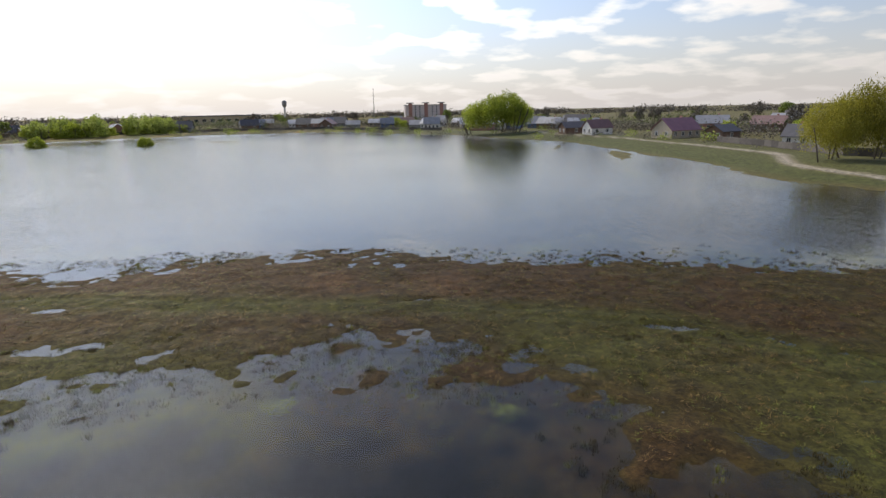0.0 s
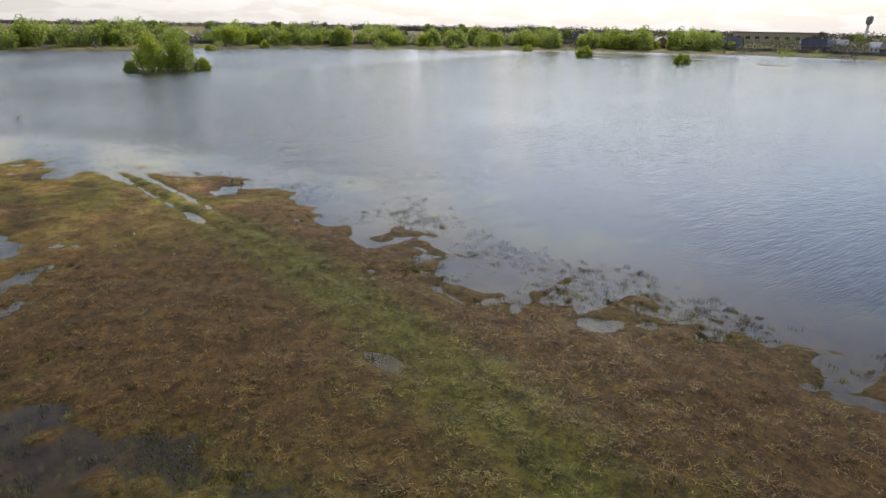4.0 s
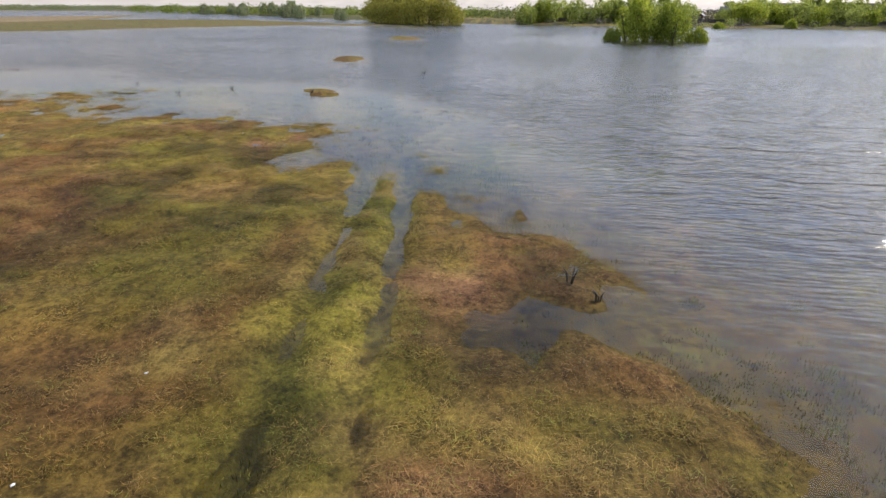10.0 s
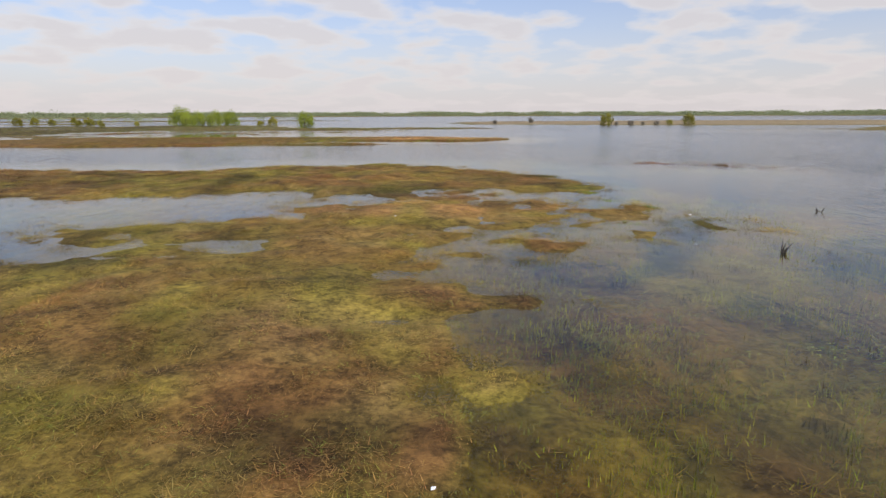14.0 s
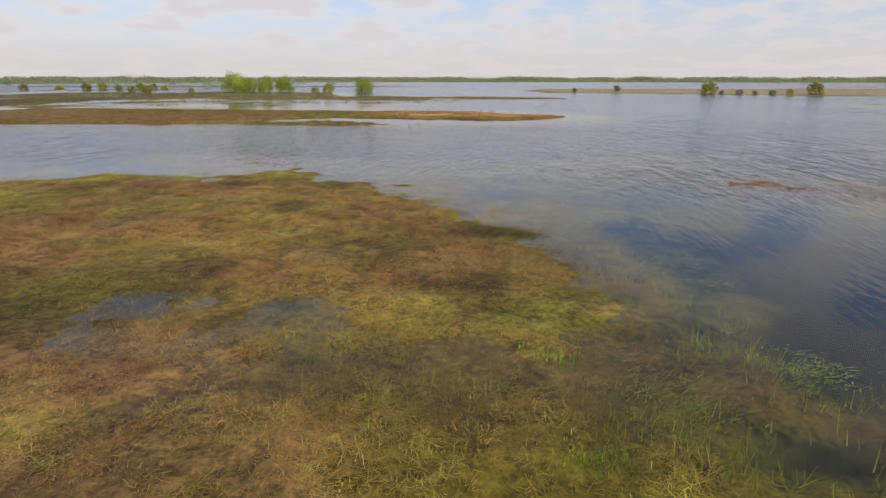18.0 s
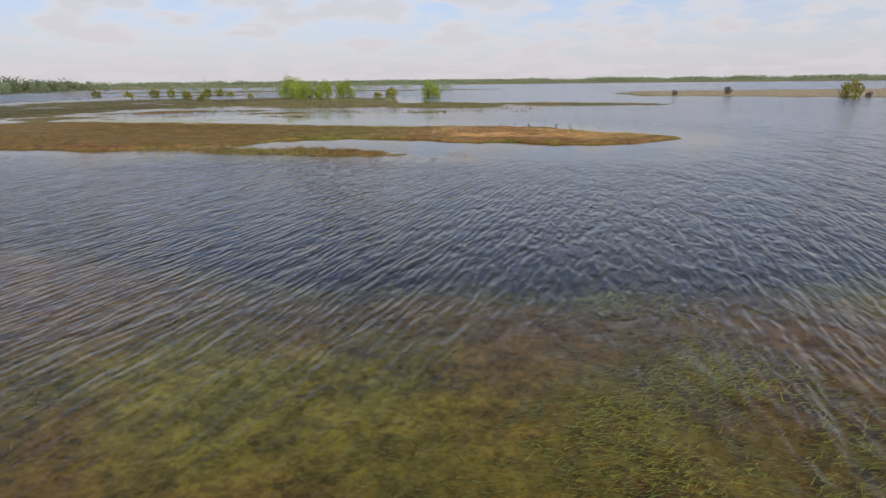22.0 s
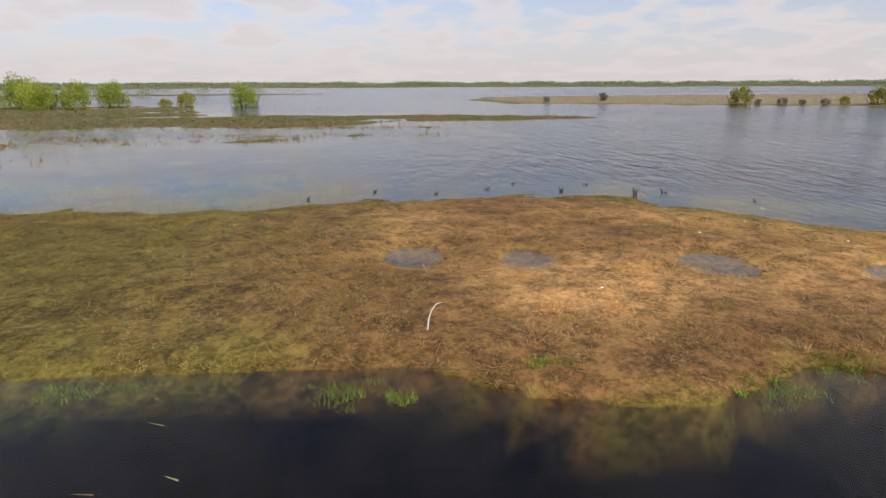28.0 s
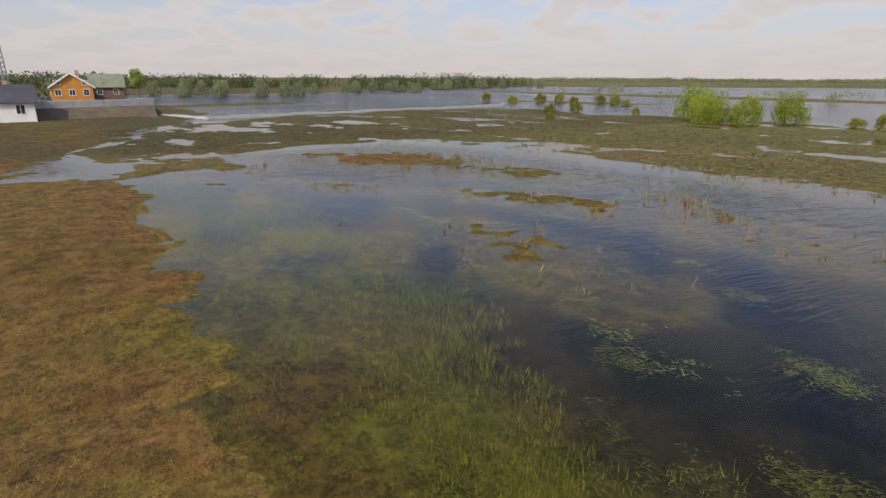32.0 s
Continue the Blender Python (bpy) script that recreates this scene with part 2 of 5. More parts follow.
def water_material():
    m = bpy.data.materials.new("flood_water")
    m.use_nodes = True
    t = m.node_tree
    t.nodes.clear()
    co = t.nodes.new("ShaderNodeTexCoord")
    # wind ripples: long crests across the wind, broken by noise
    turn = t.nodes.new("ShaderNodeMapping")
    turn.inputs["Rotation"].default_value = (0, 0, radians(WIND))
    turn.inputs["Scale"].default_value = (1.0, 0.30, 1.0)
    link(t, co.outputs["Object"], turn.inputs[0])
    w1 = node(t, "ShaderNodeTexNoise", Scale=4.4, Detail=1.0, Roughness=0.4, Distortion=0.7)
    w2 = node(t, "ShaderNodeTexNoise", Scale=2.6, Detail=1.0, Roughness=0.4, Distortion=0.5)
    cross = t.nodes.new("ShaderNodeMapping")
    cross.inputs["Rotation"].default_value = (0, 0, radians(WIND_CROSS))
    cross.inputs["Scale"].default_value = (1.0, 0.30, 1.0)
    link(t, co.outputs["Object"], cross.inputs[0])
    link(t, turn.outputs[0], w1.inputs["Vector"])
    link(t, cross.outputs[0], w2.inputs["Vector"])
    gust = node(t, "ShaderNodeTexNoise", Scale=0.022, Detail=3.0, Roughness=0.5)
    link(t, co.outputs["Object"], gust.inputs["Vector"])
    at = t.nodes.new("ShaderNodeAttribute")
    at.attribute_name = "wind"
    chop = t.nodes.new("ShaderNodeAttribute")
    chop.attribute_name = "chop"
    rough_water = math_node(t, "MULTIPLY", ramp(t, gust.outputs[0], [(0.36, 0.55), (0.58, 1.0)]), at.outputs["Fac"])
    crest = t.nodes.new("ShaderNodeTexWave")
    crest.bands_direction, crest.wave_profile = "X", "SIN"
    for key, value in (("Scale", 1.35), ("Distortion", 9.0), ("Detail", 2.0), ("Detail Scale", 0.9), ("Detail Roughness", 0.6)):
        crest.inputs[key].default_value = value
    link(t, turn.outputs[0], crest.inputs["Vector"])
    h = math_node(t, "ADD", math_node(t, "MULTIPLY", w1.outputs[0], 0.8), math_node(t, "MULTIPLY", w2.outputs[0], 0.75))
    h = math_node(t, "ADD", h, math_node(t, "MULTIPLY", crest.outputs["Fac"], 0.13))
    # sharp little crests, and a longer chop where the wind has room
    fold = math_node(t, "ABSOLUTE", math_node(t, "SUBTRACT", w2.outputs[0], 0.5))
    h = math_node(t, "SUBTRACT", h, math_node(t, "MULTIPLY", fold, 0.45))
    w3 = node(t, "ShaderNodeTexNoise", Scale=1.05, Detail=2.0, Roughness=0.45, Distortion=0.8)
    link(t, turn.outputs[0], w3.inputs["Vector"])
    h = math_node(t, "ADD", h, math_node(t, "MULTIPLY", w3.outputs[0], math_node(t, "MULTIPLY", chop.outputs["Fac"], 3.2)))
    b = node(t, "ShaderNodeBump", Distance=0.1)
    link(t, rough_water, b.inputs["Strength"])
    link(t, h, b.inputs["Height"])
    gloss = t.nodes.new("ShaderNodeBsdfGlossy")
    link(t, math_node(t, "ADD", 0.04, math_node(t, "MULTIPLY", chop.outputs["Fac"], 0.12)), gloss.inputs["Roughness"])
    link(t, b.outputs[0], gloss.inputs["Normal"])
    clear = node(t, "ShaderNodeBsdfTransparent", Color=(0.78, 0.76, 0.58, 1))
    graze = node(t, "ShaderNodeLayerWeight", Blend=0.5)
    link(t, b.outputs[0], graze.inputs["Normal"])
    fres = math_node(t, "ADD", 0.02, math_node(t, "MULTIPLY", math_node(t, "POWER", graze.outputs["Facing"], 4.7), 0.98), clamp=True)
    mix = t.nodes.new("ShaderNodeMixShader")
    link(t, fres, mix.inputs[0])
    link(t, clear.outputs[0], mix.inputs[1])
    link(t, gloss.outputs[0], mix.inputs[2])
    out = t.nodes.new("ShaderNodeOutputMaterial")
    link(t, mix.outputs[0], out.inputs[0])
    return m


WIND, WIND_CROSS = 20, -55
GROUND_MAT, BLADE_MAT, WATER_MAT = ground_material(), blade_material(), water_material()
LEAF_WILLOW = leaf_material("willow_leaves", (0.20, 0.25, 0.02), (0.50, 0.55, 0.08))
LEAF_GOLD = leaf_material("golden_willow_leaves", (0.16, 0.15, 0.015), (0.42, 0.38, 0.05))
LEAF_GROVE = leaf_material("grove_willow_leaves", (0.22, 0.21, 0.03), (0.52, 0.48, 0.10))
LEAF_GREEN = leaf_material("spring_leaves", (0.12, 0.16, 0.025), (0.34, 0.40, 0.09))
# distant woods: the paleness of aerial haze is put into the leaf colour
LEAF_HAZY = leaf_material("hazy_wood_leaves", (0.20, 0.23, 0.11), (0.38, 0.42, 0.22))
LEAF_OLIVE = leaf_material("olive_wood_leaves", (0.075, 0.09, 0.03), (0.22, 0.25, 0.085))
LEAF_BANK = leaf_material("bank_leaves", (0.22, 0.27, 0.045), (0.50, 0.55, 0.14))
TWIG = leaf_material("bare_twigs", (0.07, 0.06, 0.045), (0.20, 0.17, 0.13), 0.1)
BARK = material("bark", (0.10, 0.08, 0.06), 0.9, 0.4, 2.0, 14.0, 0.5)

# ---------------------------------------------------------------- plan of the land


def lattice(x, y, scale, seed):
    """Smooth value noise in -1..1 at a length in metres."""
    x, y = np.asarray(x) / scale + seed * 17.3, np.asarray(y) / scale - seed * 9.1
    xi, yi = np.floor(x).astype(np.int64), np.floor(y).astype(np.int64)
    fx, fy = x - xi, y - yi
    fx, fy = fx * fx * (3 - 2 * fx), fy * fy * (3 - 2 * fy)

    def h(i, j):
        v = (i * 374761393 + j * 668265263 + seed * 974711) & 0x7FFFFFFF
        v = ((v ^ (v >> 13)) * 1274126177) & 0x7FFFFFFF
        return ((v ^ (v >> 16)) & 0xFFFF) / 32767.5 - 1
    return (h(xi, yi) * (1 - fx) + h(xi + 1, yi) * fx) * (1 - fy) + (h(xi, yi + 1) * (1 - fx) + h(xi + 1, yi + 1) * fx) * fy


def inside(x, y, pts):
    """Signed distance to a polygon's edge, positive within."""
    best = np.full(x.shape, 1e9)
    odd = np.zeros(x.shape, bool)
    for (x0, y0), (x1, y1) in zip(pts, pts[1:] + pts[:1]):
        dx, dy = x1 - x0, y1 - y0
        k = np.clip(((x - x0) * dx + (y - y0) * dy) / (dx * dx + dy * dy), 0, 1)
        best = np.minimum(best, np.hypot(x - x0 - k * dx, y - y0 - k * dy))
        if y0 != y1:
            odd ^= ((y0 > y) != (y1 > y)) & (x < (x1 - x0) * (y - y0) / (y1 - y0) + x0)
    return np.where(odd, best, -best)


def along(x, y, pts):
    """Distance to a broken line, and the signed offset from it."""
    best, side = np.full(x.shape, 1e9), np.zeros(x.shape)
    for (x0, y0), (x1, y1) in zip(pts, pts[1:]):
        dx, dy = x1 - x0, y1 - y0
        k = np.clip(((x - x0) * dx + (y - y0) * dy) / (dx * dx + dy * dy), 0, 1)
        d = np.hypot(x - x0 - k * dx, y - y0 - k * dy)
        s = np.sign(dx * (y - y0) - dy * (x - x0))
        near = d < best
        side = np.where(near, s, side)
        best = np.minimum(best, d)
    return best, best * side


SPIT = [(-80.5, 45.6), (-77.5, 49), (-72.5, 52.6), (-68, 54.2), (-65, 56), (-60, 56), (-56.5, 57.6), (-50, 58.2), (-45.5, 58.6), (-42, 59.4), (-37, 59.2), (-31, 59.7), (-27.5, 60.8),
        (-22, 59.6), (-14.5, 57.2), (-11, 56.8), (-4, 57.8), (1, 58), (8, 55.6), (12, 53), (40, 51), (40, 26), (-2, 31), (-8, 33), (-11.5, 34.5), (-13, 37.5), (-15, 40.5), (-19, 43), (-25, 43.7), (-30, 43.2), (-36, 44.6),
        (-43, 43.2), (-49.5, 40), (-54, 37), (-57.8, 38.5), (-61, 40.8), (-65, 41), (-70.3, 38.2), (-74.3, 34.2), (-80, 32), (-81.7, 28.7), (-77.5, 27.1),
        (-82, 24.4), (-86.8, 20.8), (-94.7, 21.5), (-96, 26.5), (-90.5, 28.3), (-88.7, 32.5), (-89.3, 37.5), (-87.7, 43)]
BAND = [(-50, 4), (-60, 6), (-72, 7.5), (-79.4, 4.2), (-84.6, 3.2), (-90.5, 5.0), (-93.4, 8.0), (-96.2, 12), (-97.5, 15), (-97, 18), (-92, 18.6), (-86.5, 18.4), (-80, 18),
        (-76, 19.8), (-68, 19), (-50, 18)]
ISLE = [(-30, -24), (-50, -22), (-62, -24), (-69.5, -27.5), (-72.7, -33), (-77.8, -34), (-82, -34.3), (-83.8, -33.2), (-86.2, -33), (-88.5, -34.2), (-91, -32.8),
        (-94.5, -33), (-98, -35), (-101, -38), (-97.5, -42), (-93.5, -44.3), (-88.5, -47.7), (-83, -47.4), (-77, -45.8), (-70, -45.9), (-62, -46.6), (-50, -47.2),
        (-37, -48), (-30, -46), (-27.5, -41)]
EAST = [(-30, -24), (-28, -40), (-12, -46), (14, -57), (26, -64), (50, -67), (92, -64), (110, -45), (160, -10), (2600, -10), (2600, 60), (400, 60), (60, 80),
        (40, 51), (40, 0), (-10, -14)]
FLATS = [(-30, -47), (-27, -50), (-28, -55), (-20, -55), (-17, -65), (-17, -76), (-30, -83.5), (-42, -84), (-50, -85), (-58, -87), (-66, -85.5), (-80, -91.5), (-105, -97.5),
         (-104, -101), (-83, -106), (-60, -105), (-48, -118), (-40, -140), (-10, -142), (5, -130), (26, -133), (42, -94), (13.5, -57), (-12, -46)]
POOL = [(-46, 41), (-42, 42.6), (-36, 42.6), (-32, 42.4), (-27, 42), (-23, 43), (-18.5, 42), (-14.5, 39.5), (-12.8, 36), (-11.8, 33), (-14, 24), (-50, 24), (-52, 36)]
NORTH = [(-2600, -500), (-950, -330), (-560, -180), (-440, -70), (-340, -5), (-300, 25), (-318, 40), (-297, 93), (-300, 130), (-290, 170), (-250, 230),
         (-215, 290), (-150, 340), (-81, 345), (-10, 268), (21, 207), (29, 151), (32, 129), (31, 110), (32, 100), (38, 90), (60, 80), (400, 60), (2600, 60),
         (2600, 2600), (-2600, 2600)]
SOUTH = [(-2600, -500), (-1000, -330), (-760, -480), (-480, -600), (-150, -640), (110, -600), (280, -340), (215, -190), (165, -140), (170, -75), (210, -10),
         (2600, -10), (2600, -2600), (-2600, -2600)]
WEST_BAR = [(-152, -76), (-203, -88), (-262, -40), (-272, 13), (-241, 35), (-285, 6), (-320, -45), (-336, -106), (-233, -96)]
SAND_SPIT = [(-97, -180), (-104, -148), (-132, -137), (-169, -126), (-280, -112), (-450, -190), (-230, -225), (-140, -215), (-108, -205)]
RIGHT_BAR = [(-176, -74), (-195, -55), (-228, -42), (-245, -30), (-290, -8), (-345, -70), (-330, -110), (-290, -150), (-215, -110)]
TRACK = [(-81, 48.5), (-77.5, 49), (-66, 50.1), (-62.7, 50.4), (-58.7, 50.8), (-49, 51), (-41.6, 50.7), (-35.3, 49.5), (-29, 49.3), (-20.3, 48.6), (-7.6, 45.6), (0.2, 39.7), (14, 34)]
LANE = [(19, 268), (39, 207), (46.5, 164), (50, 135), (43.5, 121), (42, 112), (44, 98), (62, 86)]
DROWNED = [(-83, -44.5), (-60, -45.5), (-38, -46.5), (-33, -49), (-40, -53), (-52, -54.5), (-60, -52), (-68, -50.5), (-78, -50.5)]
DROWNED_TIP = [(-80, 52), (-72, 54.5), (-80, 50), (-88, 50), (-98, 44), (-102, 34), (-101, 22), (-95, 14), (-88, 28), (-88, 42)]
WEED_BED = [(-104, 9), (-82, 7), (-80, -2), (-102, -5)]
# low wet dips and pools: x, y, half lengths, turn, depth
DIPS = [(-82.2, -40.1, 0.75, 0.95, 5, 0.26), (-85.0, -39.6, 0.6, 0.85, -8, 0.26), (-89.4, -39.0, 0.9, 1.0, 5, 0.26), (-93.1, -37.7, 1.0, 0.9, 12, 0.26),
        (-20.7, 50.0, 1.2, 0.3, 0, 0.2), (-43.5, 49.2, 1.1, 0.4, 10, 0.2), (-45.5, 57.7, 1.2, 0.7, 0, 0.24), (-48.2, 57.1, 0.8, 0.8, 0, 0.24), (-40.3, 57.3, 0.6, 0.4, 0, 0.2),
        (-7.3, 44.8, 1.3, 0.3, -15, 0.2), (-102, 12.5, 4.6, 8, 0, 0.2), (-67.5, -55.5, 7, 3.4, 20, 0.11), (-98.8, 20.7, 0.8, 0.5, 0, 0.15), (-69, 39, 4, 1.5, 20, 0.12)]
ISLETS = [(-130, 34.6, 4.5, 1.6, 10, 0.25), (-182, 33, 8, 3, 10, 0.3), (-100.5, 39.8, 2.6, 1.2, 30, 0.17), (-106.8, 4, 5.0, 2.0, -12, 0.08), (-75.5, -25.2, 8, 1.3, 0, 0.22), (-92.5, 16.5, 4, 2.0, 0, 0.08), (-89.5, 29.5, 5, 3.0, 0, 0.11), (-92.5, 23.3, 5.2, 3.6, 0, 0.12), (22, 150, 2.2, 20, -13, 0.16), (14, 186, 2.0, 10, -16, 0.12), (-195, 232, 5, 2.5, 30, 0.2), (-178, 262, 12, 5, 30, 0.2), (-150, 272, 10, 3, 20, 0.2), (-215, 215, 9, 3, 40, 0.2), (-112, 258, 8, 3, 0, 0.18), (-90, 235, 6, 2, 0, 0.16), (-52, 38.5, 7, 2.4, 10, 0.08), (-84.5, 30, 5, 4, 0, 0.1), (-39.5, 41.6, 8.5, 2.8, 6, 0.03), (-22, 42, 6.5, 2.4, -6, 0.045), (-10.5, 34.5, 3.5, 2.6, 10, 0.13), (45, -168, 24, 5, 28, 0.35), (60, -245, 110, 14, 12, 0.45), (75, -81, 26, 5, 105, 0.3)]
MATS_OF_SEDGE = [(-38.5, -58.5, 3.4, 1.6, 20, 0.085), (-60, -70, 6, 1.3, 15, 0.08), (-66, -71, 6, 1.6, 10, 0.085), (-51, -68, 5, 1.0, 30, 0.085), (-57, -73, 4, 1.2, -20, 0.085), (-72, -75, 8, 1.6, 5, 0.08), (-43, -74, 5, 1.8, 25, 0.085),
                 (-30.5, -67.5, 8, 3.6, 32, 0.14), (-58, -60, 3, 1.4, 0, 0.05), (-80, -83.5, 6, 1.2, -10, 0.08), (-38, -52.5, 3, 1.4, 20, 0.08)]


# bare or trodden peat: x, y, radius, strength
PEAT = [(-83.6, 42.9, 1.3, 0.95), (-82.6, 42.9, 0.9, 0.8), (-84.8, 43.4, 1.0, 0.8), (-69.7, 51.9, 1.3, 0.8), (-70.6, 51.6, 1.0, 0.7), (-64.6, 52, 1.4, 0.6), (-90, 19.8, 2.0, 0.6), (-76, 44, 1.5, 0.5), (-62, 55, 2.0, 0.3), (-27, 54, 2.2, 0.2), (-20, 53, 2.6, 0.2), (-86, 36, 1.4, 0.5)]


def oval(x, y, cx, cy, a, b, turn):
    c, s = math.cos(radians(turn)), math.sin(radians(turn))
    u, v = (x - cx) * c + (y - cy) * s, -(x - cx) * s + (y - cy) * c
    return (u / a) ** 2 + (v / b) ** 2


def channel_at(x, y):
    """Where the flood runs deep between the spit and the isle."""
    return np.maximum(np.exp(-oval(x, y, -88, -13, 17, 9, 0) ** 2), np.exp(-oval(x, y, -87, -30.0, 17, 4.6, 0) ** 2))


def heights(x, y):
    rough = 0.07 * lattice(x, y, 7.0, 1) + 0.055 * lattice(x, y, 2.4, 2) + 0.06 * lattice(x, y, 0.95, 3) + 0.045 * lattice(x, y, 0.62, 12)
    wob = 1.3 * lattice(x, y, 9, 4) + 0.7 * lattice(x, y, 3, 5)
    h = np.full(x.shape, -0.9)
    for pts, top, slope in ((SPIT, 0.13, 0.036), (BAND, 0.12, 0.05), (ISLE, 0.17, 0.22), (WEST_BAR, 0.2, 0.03), (SAND_SPIT, 0.35, 0.03), (RIGHT_BAR, 0.2, 0.03)):
        d = inside(x, y, pts) + wob * (0.35 if pts is ISLE else 0.6)
        steep = np.where(y > -39, 0.34, 0.06) if pts is ISLE else slope
        h = np.maximum(h, np.clip(steep * d, -0.9, top) + rough * (0.6 if pts is ISLE else 1.0))
    far_wob = 5 * lattice(x, y, 40, 6) + 2 * lattice(x, y, 12, 7)
    for pts, top, slope in ((NORTH, 1.1, 0.06), (SOUTH, 0.8, 0.02), (EAST, 0.5, 0.04)):
        d = inside(x, y, pts) + far_wob * (0.3 if pts is not SOUTH else 1.5)
        h = np.maximum(h, np.clip(slope * d, -0.9, top) + rough)
    flat = inside(x, y, FLATS) + wob
    streak = 0.07 * lattice((x + 0.5 * y) * 0.4, y - 0.5 * x, 5.5, 8) + 0.06 * lattice(x * 0.35, y, 2.6, 9) + 0.6 * rough
    h = np.maximum(h, np.clip(0.06 * flat, -0.9, 0.055) + streak)
    # shelf under the flooded grass round the near banks
    near = np.maximum(np.maximum(inside(x, y, SPIT), inside(x, y, BAND)), inside(x, y, ISLE) * 1.6)
    near = near - 16 * channel_at(x, y)
    h = np.maximum(h, np.clip(-0.12 + 0.028 * near, -0.9, -0.1) + 0.8 * rough)
    lawn = np.maximum(np.maximum(inside(x, y, DROWNED), inside(x, y, DROWNED_TIP)), inside(x, y, WEED_BED)) + wob
    h = np.maximum(h, np.clip(-0.13 + 0.03 * np.minimum(lawn, 0), -0.6, -0.13) + 0.4 * rough)
    cut = channel_at(x, y)
    h = np.where(h < -0.02, h - 0.9 * cut * cut * np.clip(-h / 0.12, 0, 1), h)
    h = np.where(h < -0.04, h - 0.3 * np.clip(inside(x, y, POOL) / 5, 0, 1) * np.clip((-0.04 - h) / 0.08, 0, 1), h)
    for cx, cy, a, b, turn, top in ISLETS + MATS_OF_SEDGE:
        h = np.maximum(h, top * (1 - 0.8 * oval(x, y, cx, cy, a, b, turn)) + rough * (1.2 if top > 0.13 else 1.5) - (0.05 if top > 0.13 else 0.075))
    for cx, cy, a, b, turn, deep in DIPS:
        h = h - deep * np.exp(-oval(x, y, cx, cy, a, b, turn) ** 2 * 0.6)
    _, off = along(x, y, TRACK)
    for rut in (-0.73, 0.73):
        h = h - np.clip(0.06 - (x + 57) * 0.03, 0.05, 0.24) * np.exp(-((off - rut) / 0.27) ** 2) * (0.85 + 0.4 * lattice(x, y, 5, 11))
    return h


def tones(x, y, h, soil=False):
    """Colour of the turf at a place: brown-red sedge, olive green, straw, dark under water."""
    def mixed(a, b, k):
        return a * (1 - k[:, None]) + np.asarray(b)[None] * k[:, None]
    n1, n2, n3 = lattice(x, y, 9, 21), lattice(x, y, 3.2, 22), lattice(x, y, 1.1, 23)
    c = np.tile(np.array([[0.21, 0.105, 0.032]]), (len(x), 1))
    green = np.clip(0.22 + 0.55 * n1 + 0.85 * n2 + 0.5 * n3, 0, 1)
    d, off = along(x, y, TRACK)
    green = np.maximum(green * 0.75, np.clip(1.2 - d / 1.8, 0, 1) * 0.9)
    green = np.maximum(green, np.clip(1 - np.abs(h + 0.02) / 0.07, 0, 1) * 0.75)
    fringe = np.clip(1.1 - np.abs(inside(x, y, BAND) - 0.6) / 1.8, 0, 1) * (x < -76) * np.clip(0.8 + 0.6 * n3, 0, 1)
    green = np.maximum(green, fringe)
    c = mixed(c, (0.155, 0.142, 0.016), green)
    # straw on the crown of the isle and on the spit's tip
    straw = np.clip(inside(x, y, ISLE) / 3.0, 0, 1) * np.clip(1.1 - np.abs(x + 88) / 14, 0, 1) * np.clip(0.9 + 0.6 * n2, 0, 1)
    straw = np.maximum(straw, np.exp(-oval(x, y, -89, 23.4, 5, 2.2, 0)) * np.clip(0.8 + 0.5 * n3, 0, 1))
    c = mixed(c, np.array([0.52, 0.285, 0.095]), np.clip(straw * (0.85 + 0.5 * n2), 0, 1))
    russet = np.clip(inside(x, y, ISLE) / 3.0, 0, 1) * np.clip((x + 80) / 14, 0, 1)
    c = mixed(c, (0.187, 0.113, 0.029), russet * 0.9)
    c = mixed(c, (0.165, 0.13, 0.026), np.exp(-((x + 74.5) / 5.5) ** 2) * (y < -20) * 0.75)
    c = mixed(c, (0.165, 0.132, 0.045), np.clip(inside(x, y, FLATS) / 3 + 1, 0, 1) * np.clip(0.75 - 0.5 * n2, 0.3, 1))
    c = mixed(c, (0.11, 0.112, 0.024), np.clip((-47 - y) / 2, 0, 1) * np.clip(0.3 + 0.6 * n1, 0, 0.7))
    yellow = (y > 0) * np.clip(lattice(x, y, 4.0, 24) * 1.8 - 0.2, 0, 1) * np.clip((-58 - x) / 10, 0, 1)
    c = mixed(c, (0.26, 0.20, 0.032), yellow * 0.4)
    # the eastern spit lies against the light: its shade is multiplied into the turf colour
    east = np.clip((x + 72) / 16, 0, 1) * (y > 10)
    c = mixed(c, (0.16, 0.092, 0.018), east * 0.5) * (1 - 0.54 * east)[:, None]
    c = mixed(c, (0.088, 0.088, 0.011), np.clip(1.25 - d / 2.1, 0, 1) * np.clip(0.8 + 0.4 * n3, 0, 1) * 0.75)
    # more of that shade painted into the spit's far end
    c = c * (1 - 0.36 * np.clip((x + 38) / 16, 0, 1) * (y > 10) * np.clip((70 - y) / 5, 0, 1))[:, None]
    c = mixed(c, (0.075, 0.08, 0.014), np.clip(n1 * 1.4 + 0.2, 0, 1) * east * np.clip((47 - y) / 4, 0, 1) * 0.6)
    far = np.clip((np.hypot(x + 70, y - 10) - 90) / 60, 0, 1)
    c = mixed(c, (0.15, 0.135, 0.05), far * 0.7)
    c = mixed(c, (0.10, 0.082, 0.03), np.clip((x + 22) / 8, 0, 1) * (y < -20) * (y > -150) * np.clip(0.75 - 0.4 * n1, 0.3, 1))
    lane, _ = along(x, y, LANE)
    c = mixed(c, (0.33, 0.28, 0.21), np.clip(1.7 - lane / 0.9, 0, 1))
